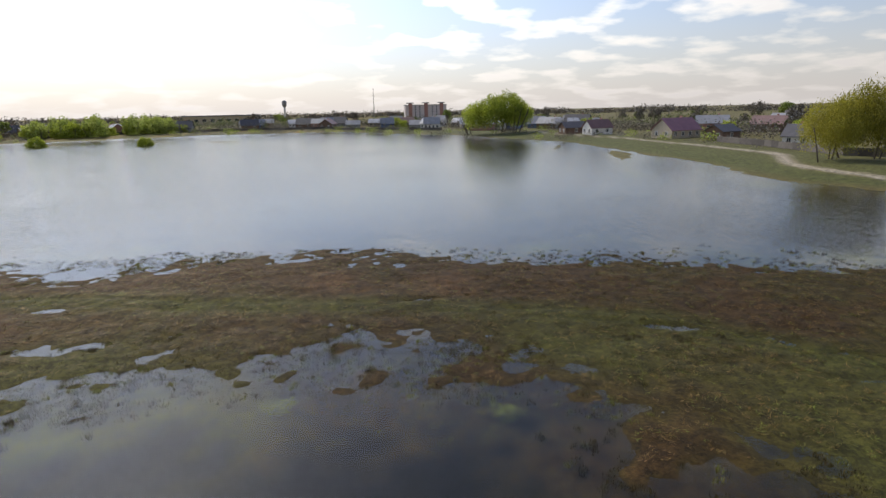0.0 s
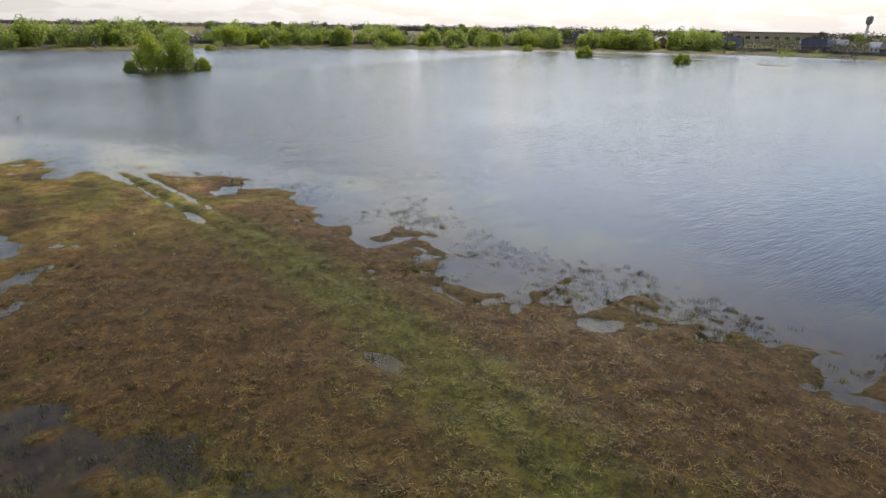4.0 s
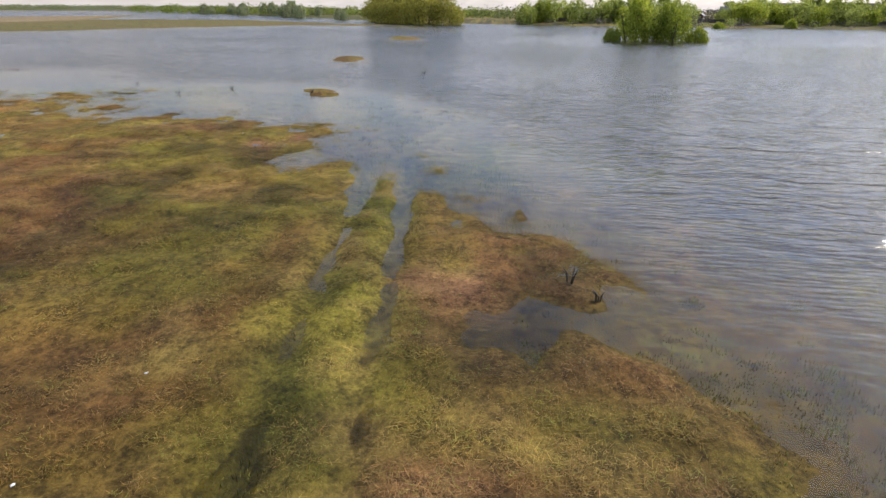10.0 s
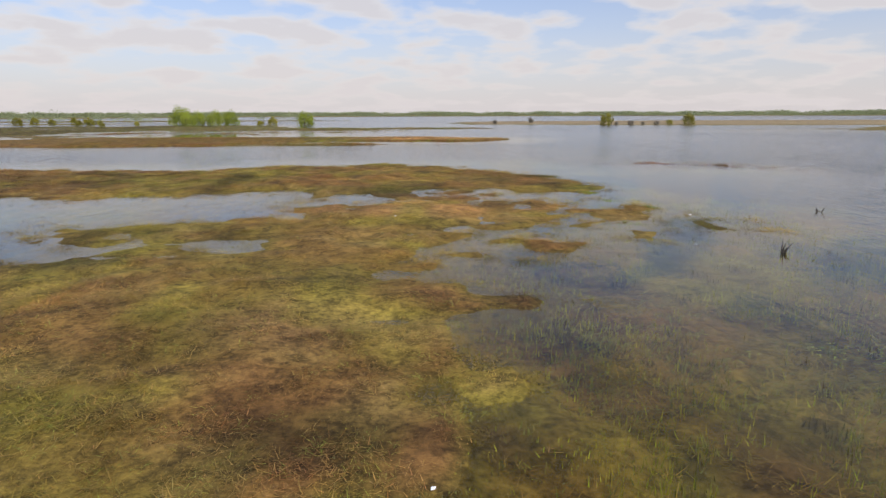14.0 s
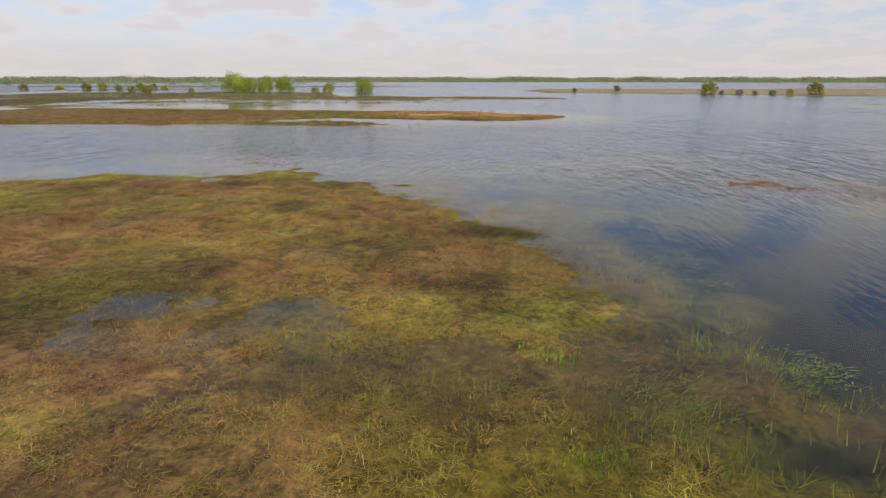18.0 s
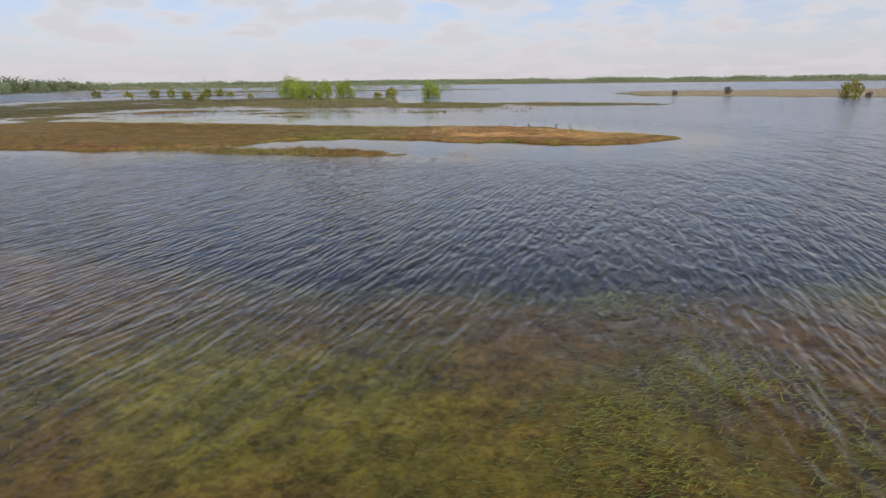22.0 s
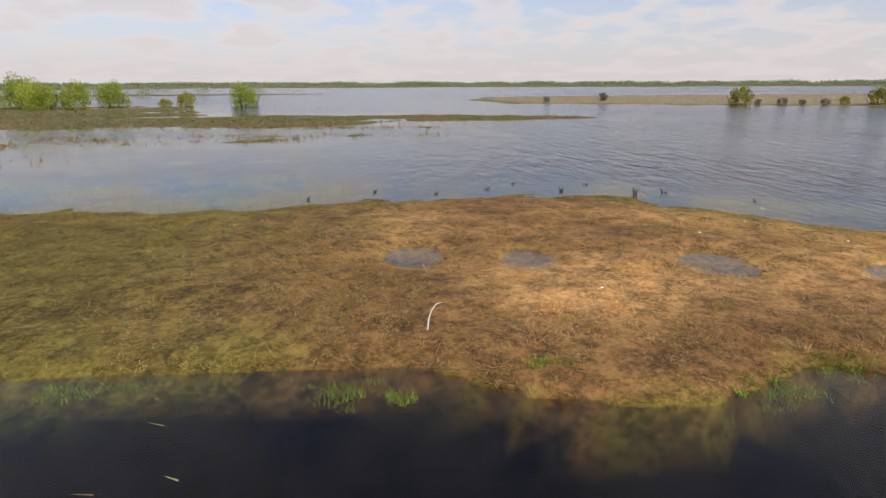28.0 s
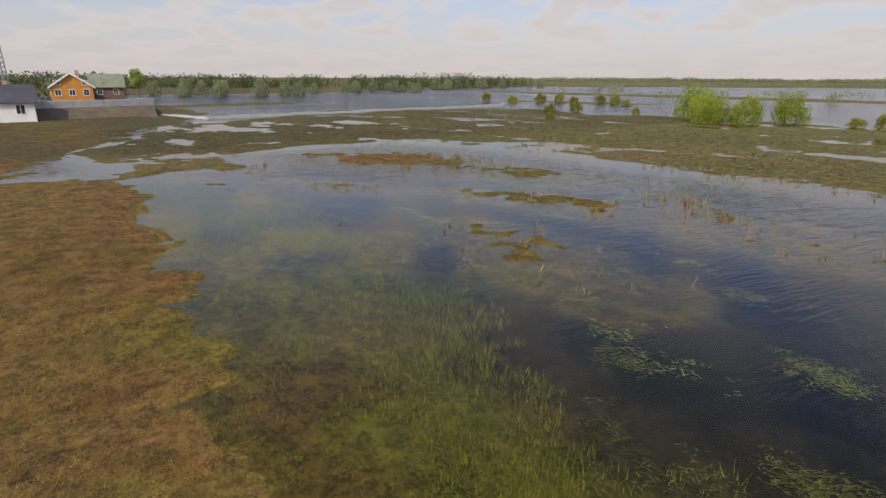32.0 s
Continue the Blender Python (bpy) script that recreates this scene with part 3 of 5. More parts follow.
    meadow = np.clip(inside(x, y, NORTH) / 4, 0, 1) * np.clip(1 - inside(x, y, NORTH) / 60, 0, 1) * np.clip(lane / 1.6 - 0.6, 0, 1)
    c = mixed(c, (0.072, 0.082, 0.02), meadow * 0.9)
    c = mixed(c, (0.29, 0.215, 0.12), np.clip(inside(x, y, SAND_SPIT) / 6, 0, 1) * 0.85)
    c = mixed(c, (0.19, 0.11, 0.085), np.exp(-oval(x, y, -106.5, 4, 5.4, 2.4, -12)))
    # trodden peat, and tufts of yellow-green sedge
    for px, py, a, k in PEAT:
        c = mixed(c, (0.27, 0.135, 0.062), np.clip(1.3 - np.hypot(x - px, y - py) / a + 0.5 * n3, 0, 1) * k)
    tip = np.clip((-60 - x) / 8, 0, 1) * (y > 0)
    c = mixed(c, (0.29, 0.235, 0.035), tip * np.clip(lattice(x, y, 1.5, 25) * 2.2 - 0.5, 0, 1) * 0.6)
    c = mixed(c, (0.30, 0.165, 0.04), tip * np.clip(lattice(x, y, 5.0, 28) * 1.5 + 0.1, 0, 1) * np.clip(0.6 + n3, 0, 1) * 0.5)
    c = mixed(c, (0.30, 0.20, 0.06), tip * np.clip(lattice(x, y, 0.75, 26) * 1.6 - 0.4, 0, 1) * 0.55)
    c = c * (1 - tip * 0.5 * np.clip(lattice(x, y, 2.1, 27) * 2 - 0.4, 0, 1))[:, None]
    if soil:
        c = c * (0.80 + 0.20 * far)[:, None]
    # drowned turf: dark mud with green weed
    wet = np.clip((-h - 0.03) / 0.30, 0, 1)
    weed = np.clip(0.15 + 0.9 * n1 + 0.6 * n2, 0, 1)
    beds = np.maximum(inside(x, y, DROWNED_TIP), np.maximum(inside(x, y, DROWNED), inside(x, y, WEED_BED) - 3.5))
    weed = weed * np.where(y < -52, 0.4, 1.0)
    beds = beds - 3 * np.clip((-53 - y) / 5, 0, 3)
    weed = np.maximum(weed, np.clip(beds / 2 + 1, 0, 1) * np.clip(0.75 + 0.7 * n2 + 0.5 * n3, 0, 1))[:, None]
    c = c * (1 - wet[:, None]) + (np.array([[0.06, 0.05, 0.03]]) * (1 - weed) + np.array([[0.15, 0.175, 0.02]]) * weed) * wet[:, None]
    # light lost in deep water is put into the bed colour as near-black blue
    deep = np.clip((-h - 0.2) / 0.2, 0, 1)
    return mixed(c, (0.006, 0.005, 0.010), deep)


def stretch(lo, hi, step, mid_lo, mid_hi, mid_step, end=2600.0):
    """Grid lines: fine within lo..hi, coarser to mid, then growing to the horizon."""
    core = list(np.arange(lo, hi + step / 2, step))
    a, left = mid_step, []
    p = core[0]
    while p > -end:
        p -= a
        left.append(max(p, -end))
        if p < mid_lo:
            a *= 1.09
    a, right = mid_step, []
    p = core[-1]
    while p < end:
        p += a
        right.append(min(p, end))
        if p > mid_hi:
            a *= 1.09
    return np.array(left[::-1] + core + right)


def sheet(name, xs, ys, zfun, mat, attribute=None):
    gx, gy = np.meshgrid(xs, ys)
    x, y = gx.ravel(), gy.ravel()
    z = zfun(x, y)
    nx, ny = len(xs), len(ys)
    me = bpy.data.meshes.new(name)
    me.vertices.add(nx * ny)
    me.vertices.foreach_set("co", np.stack([x, y, z], 1).astype(np.float32).ravel())
    i = np.arange((nx - 1) * (ny - 1))
    a = i // (nx - 1) * nx + i % (nx - 1)
    quads = np.stack([a, a + 1, a + nx + 1, a + nx], 1).astype(np.int32)
    me.loops.add(quads.size)
    me.loops.foreach_set("vertex_index", quads.ravel())
    me.polygons.add(len(quads))
    me.polygons.foreach_set("loop_start", np.arange(0, quads.size, 4, dtype=np.int32))
    me.update(calc_edges=True)
    me.polygons.foreach_set("use_smooth", np.ones(len(quads), bool))
    if attribute:
        for key, kind, values in attribute(x, y, z):
            layer = me.attributes.new(key, kind, "POINT")
            layer.data.foreach_set("color" if kind == "FLOAT_COLOR" else "value", values.astype(np.float32).ravel())
    me.materials.append(mat)
    return new(name, me)


xs = stretch(-110, 12, 0.36, -150, 60, 1.2)
ys = stretch(-88, 64, 0.36, -165, 110, 1.2)
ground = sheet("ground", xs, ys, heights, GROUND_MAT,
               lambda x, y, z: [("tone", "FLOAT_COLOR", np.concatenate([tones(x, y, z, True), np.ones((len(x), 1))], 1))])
tagged(ground, "flooded meadow of brown sedge and olive grass", "ground", kind="structure")


def wind_at(x, y, z):
    """How ruffled the water is: calm over drowned grass near the banks, rough on open water."""
    near = np.maximum(np.maximum(inside(x, y, SPIT), inside(x, y, BAND)), np.maximum(inside(x, y, ISLE), inside(x, y, FLATS)))
    shoal = np.maximum(inside(x, y, DROWNED), inside(x, y, DROWNED_TIP))
    w = np.clip(0.2 + (-np.maximum(near, shoal) - 2.0) / 9.0, 0.06, 1.0)
    channel = np.exp(-oval(x, y, -89, -11, 18, 13, 0) ** 2)
    cove = np.exp(-oval(x, y, -58, -61, 26, 16, 10) ** 2)
    w = np.maximum(w * 0.84 * (1 - 0.82 * cove), channel)
    open_water = np.clip((-84 - x) / 15, 0, 1) * np.clip((-48 - y) / 5, 0, 1) * np.clip((y + 125) / 10, 0, 1)
    w = np.maximum(w, open_water * 0.85)
    w = w * (1 - 0.85 * np.clip(inside(x, y, POOL) / 3 + 1, 0, 1)) * (1 - 0.75 * np.exp(-oval(x, y, -66, 29, 18, 9, -15) ** 2))
    w = w * (1 - 0.8 * np.exp(-oval(x, y, -104, 13, 11, 9, 0) ** 2))
    w = w * (1 - 0.8 * np.exp(-oval(x, y, -82, -29, 22, 6.5, 0) ** 2))
    w = np.maximum(w, np.clip((np.hypot(x + 80, y + 20) - 110) / 40, 0, 1) * np.clip((40 - y) / 40, 0, 1))
    lee = np.clip(inside(x, y, [(-60, 62), (20, 52), (38, 90), (29, 150), (-10, 268), (-81, 345), (-220, 270), (-170, 95)]) / 7, 0, 1)
    w = w * (1 - 0.36 * lee)
    return [("wind", "FLOAT", w), ("chop", "FLOAT", np.clip(w * (1.15 - 0.95 * channel), 0, 1) * (1 - 0.35 * lee))]


water = sheet("water", stretch(-120, 20, 1.5, -160, 60, 4.0), stretch(-60, 70, 1.5, -140, 240, 4.0), lambda x, y: np.zeros(x.shape), WATER_MAT, wind_at)
tagged(water, "still brown flood water mirroring the cloudy sky", "water", kind="structure")

# ---------------------------------------------------------------- grass


def blades(name, label, x, y, base, count, length, width, lean, colour, seed, category="grass", jitter=0.08, flow=None):
    """Tufts of single tapering blades, all in one mesh."""
    rng = np.random.default_rng(seed)
    n = len(x) * count
    bx = np.repeat(x, count) + rng.normal(0, jitter, n)
    by = np.repeat(y, count) + rng.normal(0, jitter, n)
    bz = np.repeat(base, count) + (rng.uniform(0.0, 0.05, n) if lean > 1 and flow is None else -0.02)
    L = np.repeat(length, count) * rng.uniform(0.55, 1.25, n)
    turn = rng.uniform(0, 2 * np.pi, n)
    tilt = np.abs(rng.normal(0, lean, n))
    if lean > 1:
        tilt = np.where(rng.uniform(0, 1, n) < (0.93 if flow is None else 1.0), np.pi / 2 - np.abs(rng.normal(0, 0.22, n)), 0.5 + tilt * 0.5)
    if flow is not None:
        turn = radians(flow) + rng.normal(0, 0.55, n)
    w = width * rng.uniform(0.6, 1.5, n)
    fx, fy = np.cos(turn + 1.57) * w, np.sin(turn + 1.57) * w
    dx, dy, dz = np.cos(turn) * np.sin(tilt) * L, np.sin(turn) * np.sin(tilt) * L, np.cos(tilt) * L
    v = np.empty((n, 3, 3), np.float32)
    v[:, 0] = np.stack([bx - fx, by - fy, bz], 1)
    v[:, 1] = np.stack([bx + fx, by + fy, bz], 1)
    v[:, 2] = np.stack([bx + dx, by + dy, bz + dz], 1)
    me = bpy.data.meshes.new(name)
    me.vertices.add(n * 3)
    me.vertices.foreach_set("co", v.ravel())
    me.loops.add(n * 3)
    me.loops.foreach_set("vertex_index", np.arange(n * 3, dtype=np.int32))
    me.polygons.add(n)
    me.polygons.foreach_set("loop_start", np.arange(0, n * 3, 3, dtype=np.int32))
    me.update(calc_edges=True)
    c = np.repeat(colour, count, 0) * rng.uniform(0.6, 1.55, (n, 1)) * rng.normal(1, 0.07, (n, 3)).clip(0.7, 1.3)
    rgba = np.ones((n, 3, 4), np.float32)
    rgba[:, :, :3] = c[:, None].clip(0, 1)
    layer = me.attributes.new("tone", "FLOAT_COLOR", "POINT")
    layer.data.foreach_set("color", rgba.ravel())
    me.materials.append(BLADE_MAT)
    return tagged(new(name, me), label, category, kind="stuff")


def scatter(lo, hi, density, seed):
    rng = np.random.default_rng(seed)
    n = int((hi[0] - lo[0]) * (hi[1] - lo[1]) * density)
    return rng.uniform(lo[0], hi[0], n), rng.uniform(lo[1], hi[1], n), rng


def meadow(lo, hi, density, count, size, width, seed, label):
    """Turf in clumps: tussocks stand thick, with bare dark soil between."""
    x, y, rng = scatter(lo, hi, density, seed)
    h = heights(x, y)
    clump = 0.5 + 0.55 * lattice(x, y, 0.55, 31) + 0.35 * lattice(x, y, 1.7, 32) + 0.2 * lattice(x, y, 6, 30)
    keep = (h > -0.10 + 0.05 * rng.normal(size=len(x))) & (rng.uniform(0, 1, len(x)) < clump)
    _, off = along(x, y, TRACK)
    keep &= ~((np.abs(np.abs(off) - 0.73) < np.where(x < -56, 0.34, 0.2)) & (rng.uniform(0, 1, len(x)) < 0.93))
    keep &= (h > 0.025) | (y > 0)
    keep &= (h > 0.03) | (x < -70) | ((rng.uniform(0, 1, len(x)) < 0.3) & (lattice(x, y, 0.5, 36) > 0.1))
    x, y, h, clump = x[keep], y[keep], h[keep], clump[keep]
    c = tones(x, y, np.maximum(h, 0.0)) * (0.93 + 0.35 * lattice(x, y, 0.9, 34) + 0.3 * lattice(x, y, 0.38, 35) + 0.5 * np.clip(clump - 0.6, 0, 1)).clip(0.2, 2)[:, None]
    pick = rng.uniform(0, 1, len(x))
    dry = (pick > 0.45) & (pick < 0.7) & (inside(x, y, ISLE) > 0) & (x < -76)
    c[dry] = c[dry] * 0.4 + np.array([0.46, 0.31, 0.13]) * 0.6
    c[pick < 0.2] = c[pick < 0.2] * 0.55 + np.array([0.34, 0.21, 0.065]) * 0.45
    c[pick > 0.93] = c[pick > 0.93] * 0.5 + np.array([0.22, 0.26, 0.04]) * 0.5
    L = size * rng.uniform(0.6, 1.4, len(x)) * (0.8 + 0.5 * np.clip(clump, 0, 1.2))
    L = np.where(h < 0, L + np.minimum(-h, 0.12), L)
    return blades("grass", label, x, y, h, count, L, width, 1.15, c * 1.22, seed + 100)


def drowned(lo, hi, density, seed, label):
    """Weed and drowned grass lying under and just breaking the surface."""
    x, y, rng = scatter(lo, hi, density, seed)
    h = heights(x, y)
    patch = lattice(x, y, 4.5, 41) * 0.6 + lattice(x, y, 1.6, 42) * 0.6
    channel = channel_at(x, y)
    keep = (h < -0.06) & (h > -0.30) & (rng.uniform(0, 1, len(x)) > channel * 0.95) & (rng.uniform(-0.4, 0.9, len(x)) < patch)
    x, y, h, patch = x[keep], y[keep], h[keep], patch[keep]
    mixed = np.clip(patch + rng.normal(0, 0.25, len(x)), 0, 1)[:, None]
    c = np.array([[0.13, 0.13, 0.04]]) * (1 - mixed) + np.array([[0.29, 0.30, 0.045]]) * mixed
    L = rng.uniform(0.15, 0.42, len(x))
    return blades("water_weed", label, x, y, np.minimum(h + rng.uniform(0, 0.25, len(x)), -0.03), 9, L * 0.5, 0.008, 1.25, c, seed + 200, "water weed", 0.16, 186)


def emergent(lo, hi, density, seed, label, lo_h=-0.2, size=0.26, colour=(0.085, 0.07, 0.032), count=16, width=0.011, hi_h=0.03):
    """Dark tussocks standing in the shallow margin or on the turf."""
    x, y, rng = scatter(lo, hi, density, seed)
    h = heights(x, y)
    patch = lattice(x, y, 3.0, 51)
    keep = (h < hi_h) & (h > lo_h) & (rng.uniform(-0.75, 0.9, len(x)) < patch)
    x, y, h = x[keep], y[keep], h[keep]
    c = np.array([colour]) * rng.uniform(0.5, 1.6, (len(x), 1))
    bright = rng.uniform(0, 1, len(x)) < 0.25
    c[bright] = np.array([0.19, 0.19, 0.05])
    return blades("sedge_tussocks", label, x, y, h, count, rng.uniform(0.6, 1.3, len(x)) * size + np.maximum(-h, 0), width, 0.8, c, seed + 300, "sedge", 0.10)


meadow((-100, 3), (-60, 57), 85, 13, 0.12, 0.0036, 1, "short brown and green sedge on the spit's tip")
meadow((-60, 33), (14, 64), 32, 8, 0.18, 0.0075, 2, "low brown sedge and olive turf along the track")
emergent((-62, 40), (12, 60), 7, 26, "low dark sedge clumps dotting the turf", -0.02, 0.10, (0.075, 0.055, 0.02), 18, 0.012, 0.6)
meadow((-102, -49), (-45, -20), 85, 13, 0.13, 0.0036, 3, "dry straw and russet grass on the low isle")
meadow((-60, -84), (10, -48), 14, 8, 0.22, 0.012, 16, "olive grass on the wet flats by the bank")
meadow((-106, -160), (45, -84), 2.6, 7, 0.42, 0.028, 4, "coarse tufts over the wet flats")
drowned((-104, -5), (-62, 50), 15, 5, "green weed under the flood beside the spit")
drowned((-104, -9), (-82, 9), 40, 17, "yellow-green weed streaming under the water")
drowned((-92, -29), (-70, -20), 40, 18, "pale drowned reed blades off the low bank")
drowned((-104, -90), (-45, -5), 14, 6, "green weed and drowned grass in the channel")
drowned((-74, 52), (-40, 63), 34, 27, "pale drowned grass off the lake shore")
drowned((-60, 24), (10, 44), 8, 7, "drowned turf in the shallow pool behind the spit")
emergent((-100, 10), (-60, 60), 3.2, 8, "dark sedge tussocks in the shallow margin", -0.14, 0.05, (0.11, 0.09, 0.03), 40, 0.012)
emergent((-62, 26), (14, 64), 5.0, 9, "dark sedge tussocks speckling the shallows", -0.16, 0.13, (0.075, 0.058, 0.024), 44, 0.014)
emergent((-104, -100), (-20, -52), 2.4, 10, "sedge tussocks in the drowned meadow", size=0.10)
emergent((-90, -92), (-28, -55), 3.6, 19, "pale dry sedge standing in the drowned meadow", -0.15, 0.3, (0.23, 0.165, 0.085), 12, 0.016)
emergent((-48, 36), (-8, 46), 26, 20, "small dark tussocks crowding the edge of the pool", -0.17, 0.06, (0.12, 0.09, 0.03), 26, 0.016)
emergent((-68, 53), (-30, 62), 16, 24, "dark tussocks speckling the lake margin", -0.17, 0.055, (0.135, 0.105, 0.03), 30, 0.014)
emergent((-112, 1), (-101, 8), 30, 25, "purple-brown weed mat lying at the surface", -0.16, 0.06, (0.20, 0.115, 0.085), 14, 0.014)
emergent((-88, -28), (-64, -22), 9, 13, "dry reed stubble on the drowned bank", -0.2, 0.13, (0.26, 0.19, 0.09))


emergent((-90, -27.5), (-66, -22.5), 5, 28, "tall dry reed stems on the drowned bank", -0.3, 0.42, (0.30, 0.215, 0.11), 9, 0.006, 0.3)
emergent((-90, -27.5), (-66, -22.5), 7, 29, "brown tussock grass on the drowned bank", -0.2, 0.16, (0.19, 0.115, 0.045), 26, 0.009, 0.3)


def lawn(lo, hi, density, seed, label):
    """Fresh green blades standing just through the shallow water."""
    x, y, rng = scatter(lo, hi, density, seed)
    h = heights(x, y)
    d = np.maximum(inside(x, y, DROWNED), inside(x, y, DROWNED_TIP)) + 2 * lattice(x, y, 3, 61)
    d = d - 4 * np.clip((-54 - y) / 5, 0, 3)
    keep = (d > rng.uniform(-4, 2.5, len(x))) & (h < 0.02) & (h > -0.3) & (rng.uniform(-0.5, 0.8, len(x)) < lattice(x, y, 1.2, 62) * 0.5 + lattice(x, y, 5, 63) * 0.5)
    x, y, h = x[keep], y[keep], h[keep]
    c = np.array([[0.25, 0.26, 0.018]]) * rng.uniform(0.4, 1.4, (len(x), 1))
    return blades("shallow_grass", label, x, y, h, 6, rng.uniform(0.7, 1.4, len(x)) * 0.05 - h, 0.007, 0.6, c, seed + 300, "grass", 0.1)


lawn((-103, 12), (-70, 56), 60, 15, "green grass drowned in shallow water off the spit")
lawn((-84, -68), (-30, -44), 190, 14, "fresh green grass standing in clear shallow water")


def algae(spots, seed):
    """Lime-green mats of algae floating on the shallow water."""
    rng = np.random.default_rng(seed)
    px, py = [], []
    for cx, cy, a, c in spots:
        n = int(70 * a * c)
        u, v = rng.normal(0, 0.5, n) * a, rng.normal(0, 0.5, n) * c
        keep = lattice(cx + u, cy + v, 0.8, 71) > -0.15
        px.append(cx + u[keep]), py.append(cy + v[keep])
    x, y = np.concatenate(px), np.concatenate(py)
    c = np.array([[0.30, 0.36, 0.045]]) * rng.uniform(0.6, 1.3, (len(x), 1))
    return blades("algae", "lime-green algae floating in the shallows", x, y, np.full(len(x), -0.02), 5, np.full(len(x), 0.16), 0.012, 1.3, c, seed, "algae", 0.1, 40)


algae([(-51.3, -59.6, 2.2, 0.7), (-48, -59.5, 1.5, 0.6), (-44.5, -69.5, 2.0, 0.8), (-53.6, -65.6, 1.6, 0.8), (-62, -64, 1.5, 0.7), (-66, -57, 1.8, 1.0), (-70, -59, 1.6, 0.6), (-57, -57, 1.4, 0.8), (-97, 7, 1.8, 0.6),
       (-95.5, 9, 1.5, 0.8), (-93, 12.5, 1.2, 0.6), (-96.5, 2.5, 1.4, 0.5), (-99.8, 39.6, 2.2, 0.7), (-97.5, 36, 1.0, 0.5), (-94, 37, 1.3, 0.6), (-86, 48.5, 1.6, 0.8), (-90, 46, 1.6, 0.8), (-84, 52, 1.8, 0.7), (-65, 43, 2.0, 0.8), (-72, 36, 1.6, 0.6), (-98.6, 2.8, 1.4, 0.5), (-53, -61.5, 1.6, 0.6), (-70.3, -58.6, 0.8, 0.4), (-17, 36.7, 0.6, 0.5), (-101, 39.4, 1.8, 0.6)], 77)


def tufts(spots, seed):
    """Fresh bright tufts along the drowned edges."""
    rng = np.random.default_rng(seed)
    px = np.concatenate([x + rng.normal(0, 0.28 * s, int(20 * s)) for x, y, s in spots])
    py = np.concatenate([y + rng.normal(0, 0.16 * s, int(20 * s)) for x, y, s in spots])
    c = np.array([[0.20, 0.29, 0.025]]) * rng.uniform(0.6, 1.3, (len(px), 1))
    return blades("grass_tufts", "fresh bright green grass tufts at the water's edge", px, py, np.maximum(heights(px, py), -0.05), 22, rng.uniform(0.06, 0.13, len(px)), 0.006, 0.8, c, seed, "grass", 0.07)


tufts([(-81.2, -33.7, 1.0), (-82.0, -33.5, 0.6), (-77.5, -34.0, 1.2), (-84.2, -34.0, 0.8), (-87.3, -33.3, 1.3), (-88.6, -33.9, 1.0), (-95.2, 26.4, 0.7), (-96.2, 21.2, 0.8), (-97.2, 23.2, 0.7),
       (-98.6, 22.6, 0.5), (-95.9, 18.9, 0.8), (-91.8, -33.0, 1.0), (-100.4, 21.6, 0.5), (-74.0, -33.4, 0.9)], 91)


def weed_clumps(spots, seed):
    """Soft yellow-green clouds of weed below the surface."""
    rng = np.random.default_rng(seed)
    px = np.concatenate([x + rng.normal(0, 0.45 * s, int(90 * s * s)) for x, y, s in spots])
    py = np.concatenate([y + rng.normal(0, 0.30 * s, int(90 * s * s)) for x, y, s in spots])
    c = np.array([[0.24, 0.27, 0.035]]) * rng.uniform(0.5, 1.3, (len(px), 1))
    return blades("water_weed", "yellow-green weed clumps below clear dark water", px, py, rng.uniform(-0.24, -0.06, len(px)), 9, rng.uniform(0.07, 0.17, len(px)), 0.008, 1.25, c, seed, "water weed", 0.12, 200)


weed_clumps([(-66, -56, 1.0), (-69, -59.5, 1.2), (-71, -55, 1.0), (-62.5, -58, 1.1), (-74, -60, 1.2), (-59, -58, 1.0), (-59, -53.5, 1.3), (-62, -61, 1.0), (-65, -63, 1.1), (-55, -60, 1.2), (-52, -57, 1.2),
             (-48, -56, 1.2), (-96.2, 10, 1.7), (-95.7, 7.6, 1.7), (-98, 8.6, 1.4), (-97.3, 19.6, 1.1), (-99.6, 18.6, 0.9), (-17, 36.7, 0.9), (-26, 37.5, 1.2), (-31, 37, 1.2)], 95)


def dry_stalks(lo, hi, density, seed):
    """Pale broken stalks strewn over the dry turf."""
    x, y, rng = scatter(lo, hi, density, seed)
    h = heights(x, y)
    keep = (h > 0.05) & (inside(x, y, ISLE) > 1) & (x < -79)
    x, y, h = x[keep], y[keep], h[keep]
    c = np.array([[0.62, 0.52, 0.36]]) * rng.uniform(0.6, 1.2, (len(x), 1))
    return blades("dry_stalks", "pale broken stalks strewn on the straw", x, y, h + 0.06, 1, rng.uniform(0.12, 0.34, len(x)), 0.0045, 1.3, c, seed, "stalks", 0.0)


dry_stalks((-100, -47), (-74, -33), 0.9, 97)


def floating_reeds(seed):
    """Pale drowned blades lying at the surface of the dark channel."""
    x, y, rng = scatter((-94, -33), (-68, -22), 9.0, seed)
    h = heights(x, y)
    keep = (h < -0.12) & (lattice(x, y, 3.5, 81) + 0.6 * lattice(x, y, 1.2, 82) > 0.05)
    x, y = x[keep], y[keep]
    c = np.array([[0.36, 0.34, 0.13]]) * rng.uniform(0.6, 1.4, (len(x), 1))
    return blades("floating_reed", "pale reed blades floating on the dark channel", x, y, np.full(len(x), -0.012), 1, rng.uniform(0.18, 0.36, len(x)), 0.011, 1.4, c, seed, "reed", 0.04, 4)


floating_reeds(83)

# ---------------------------------------------------------------- builders


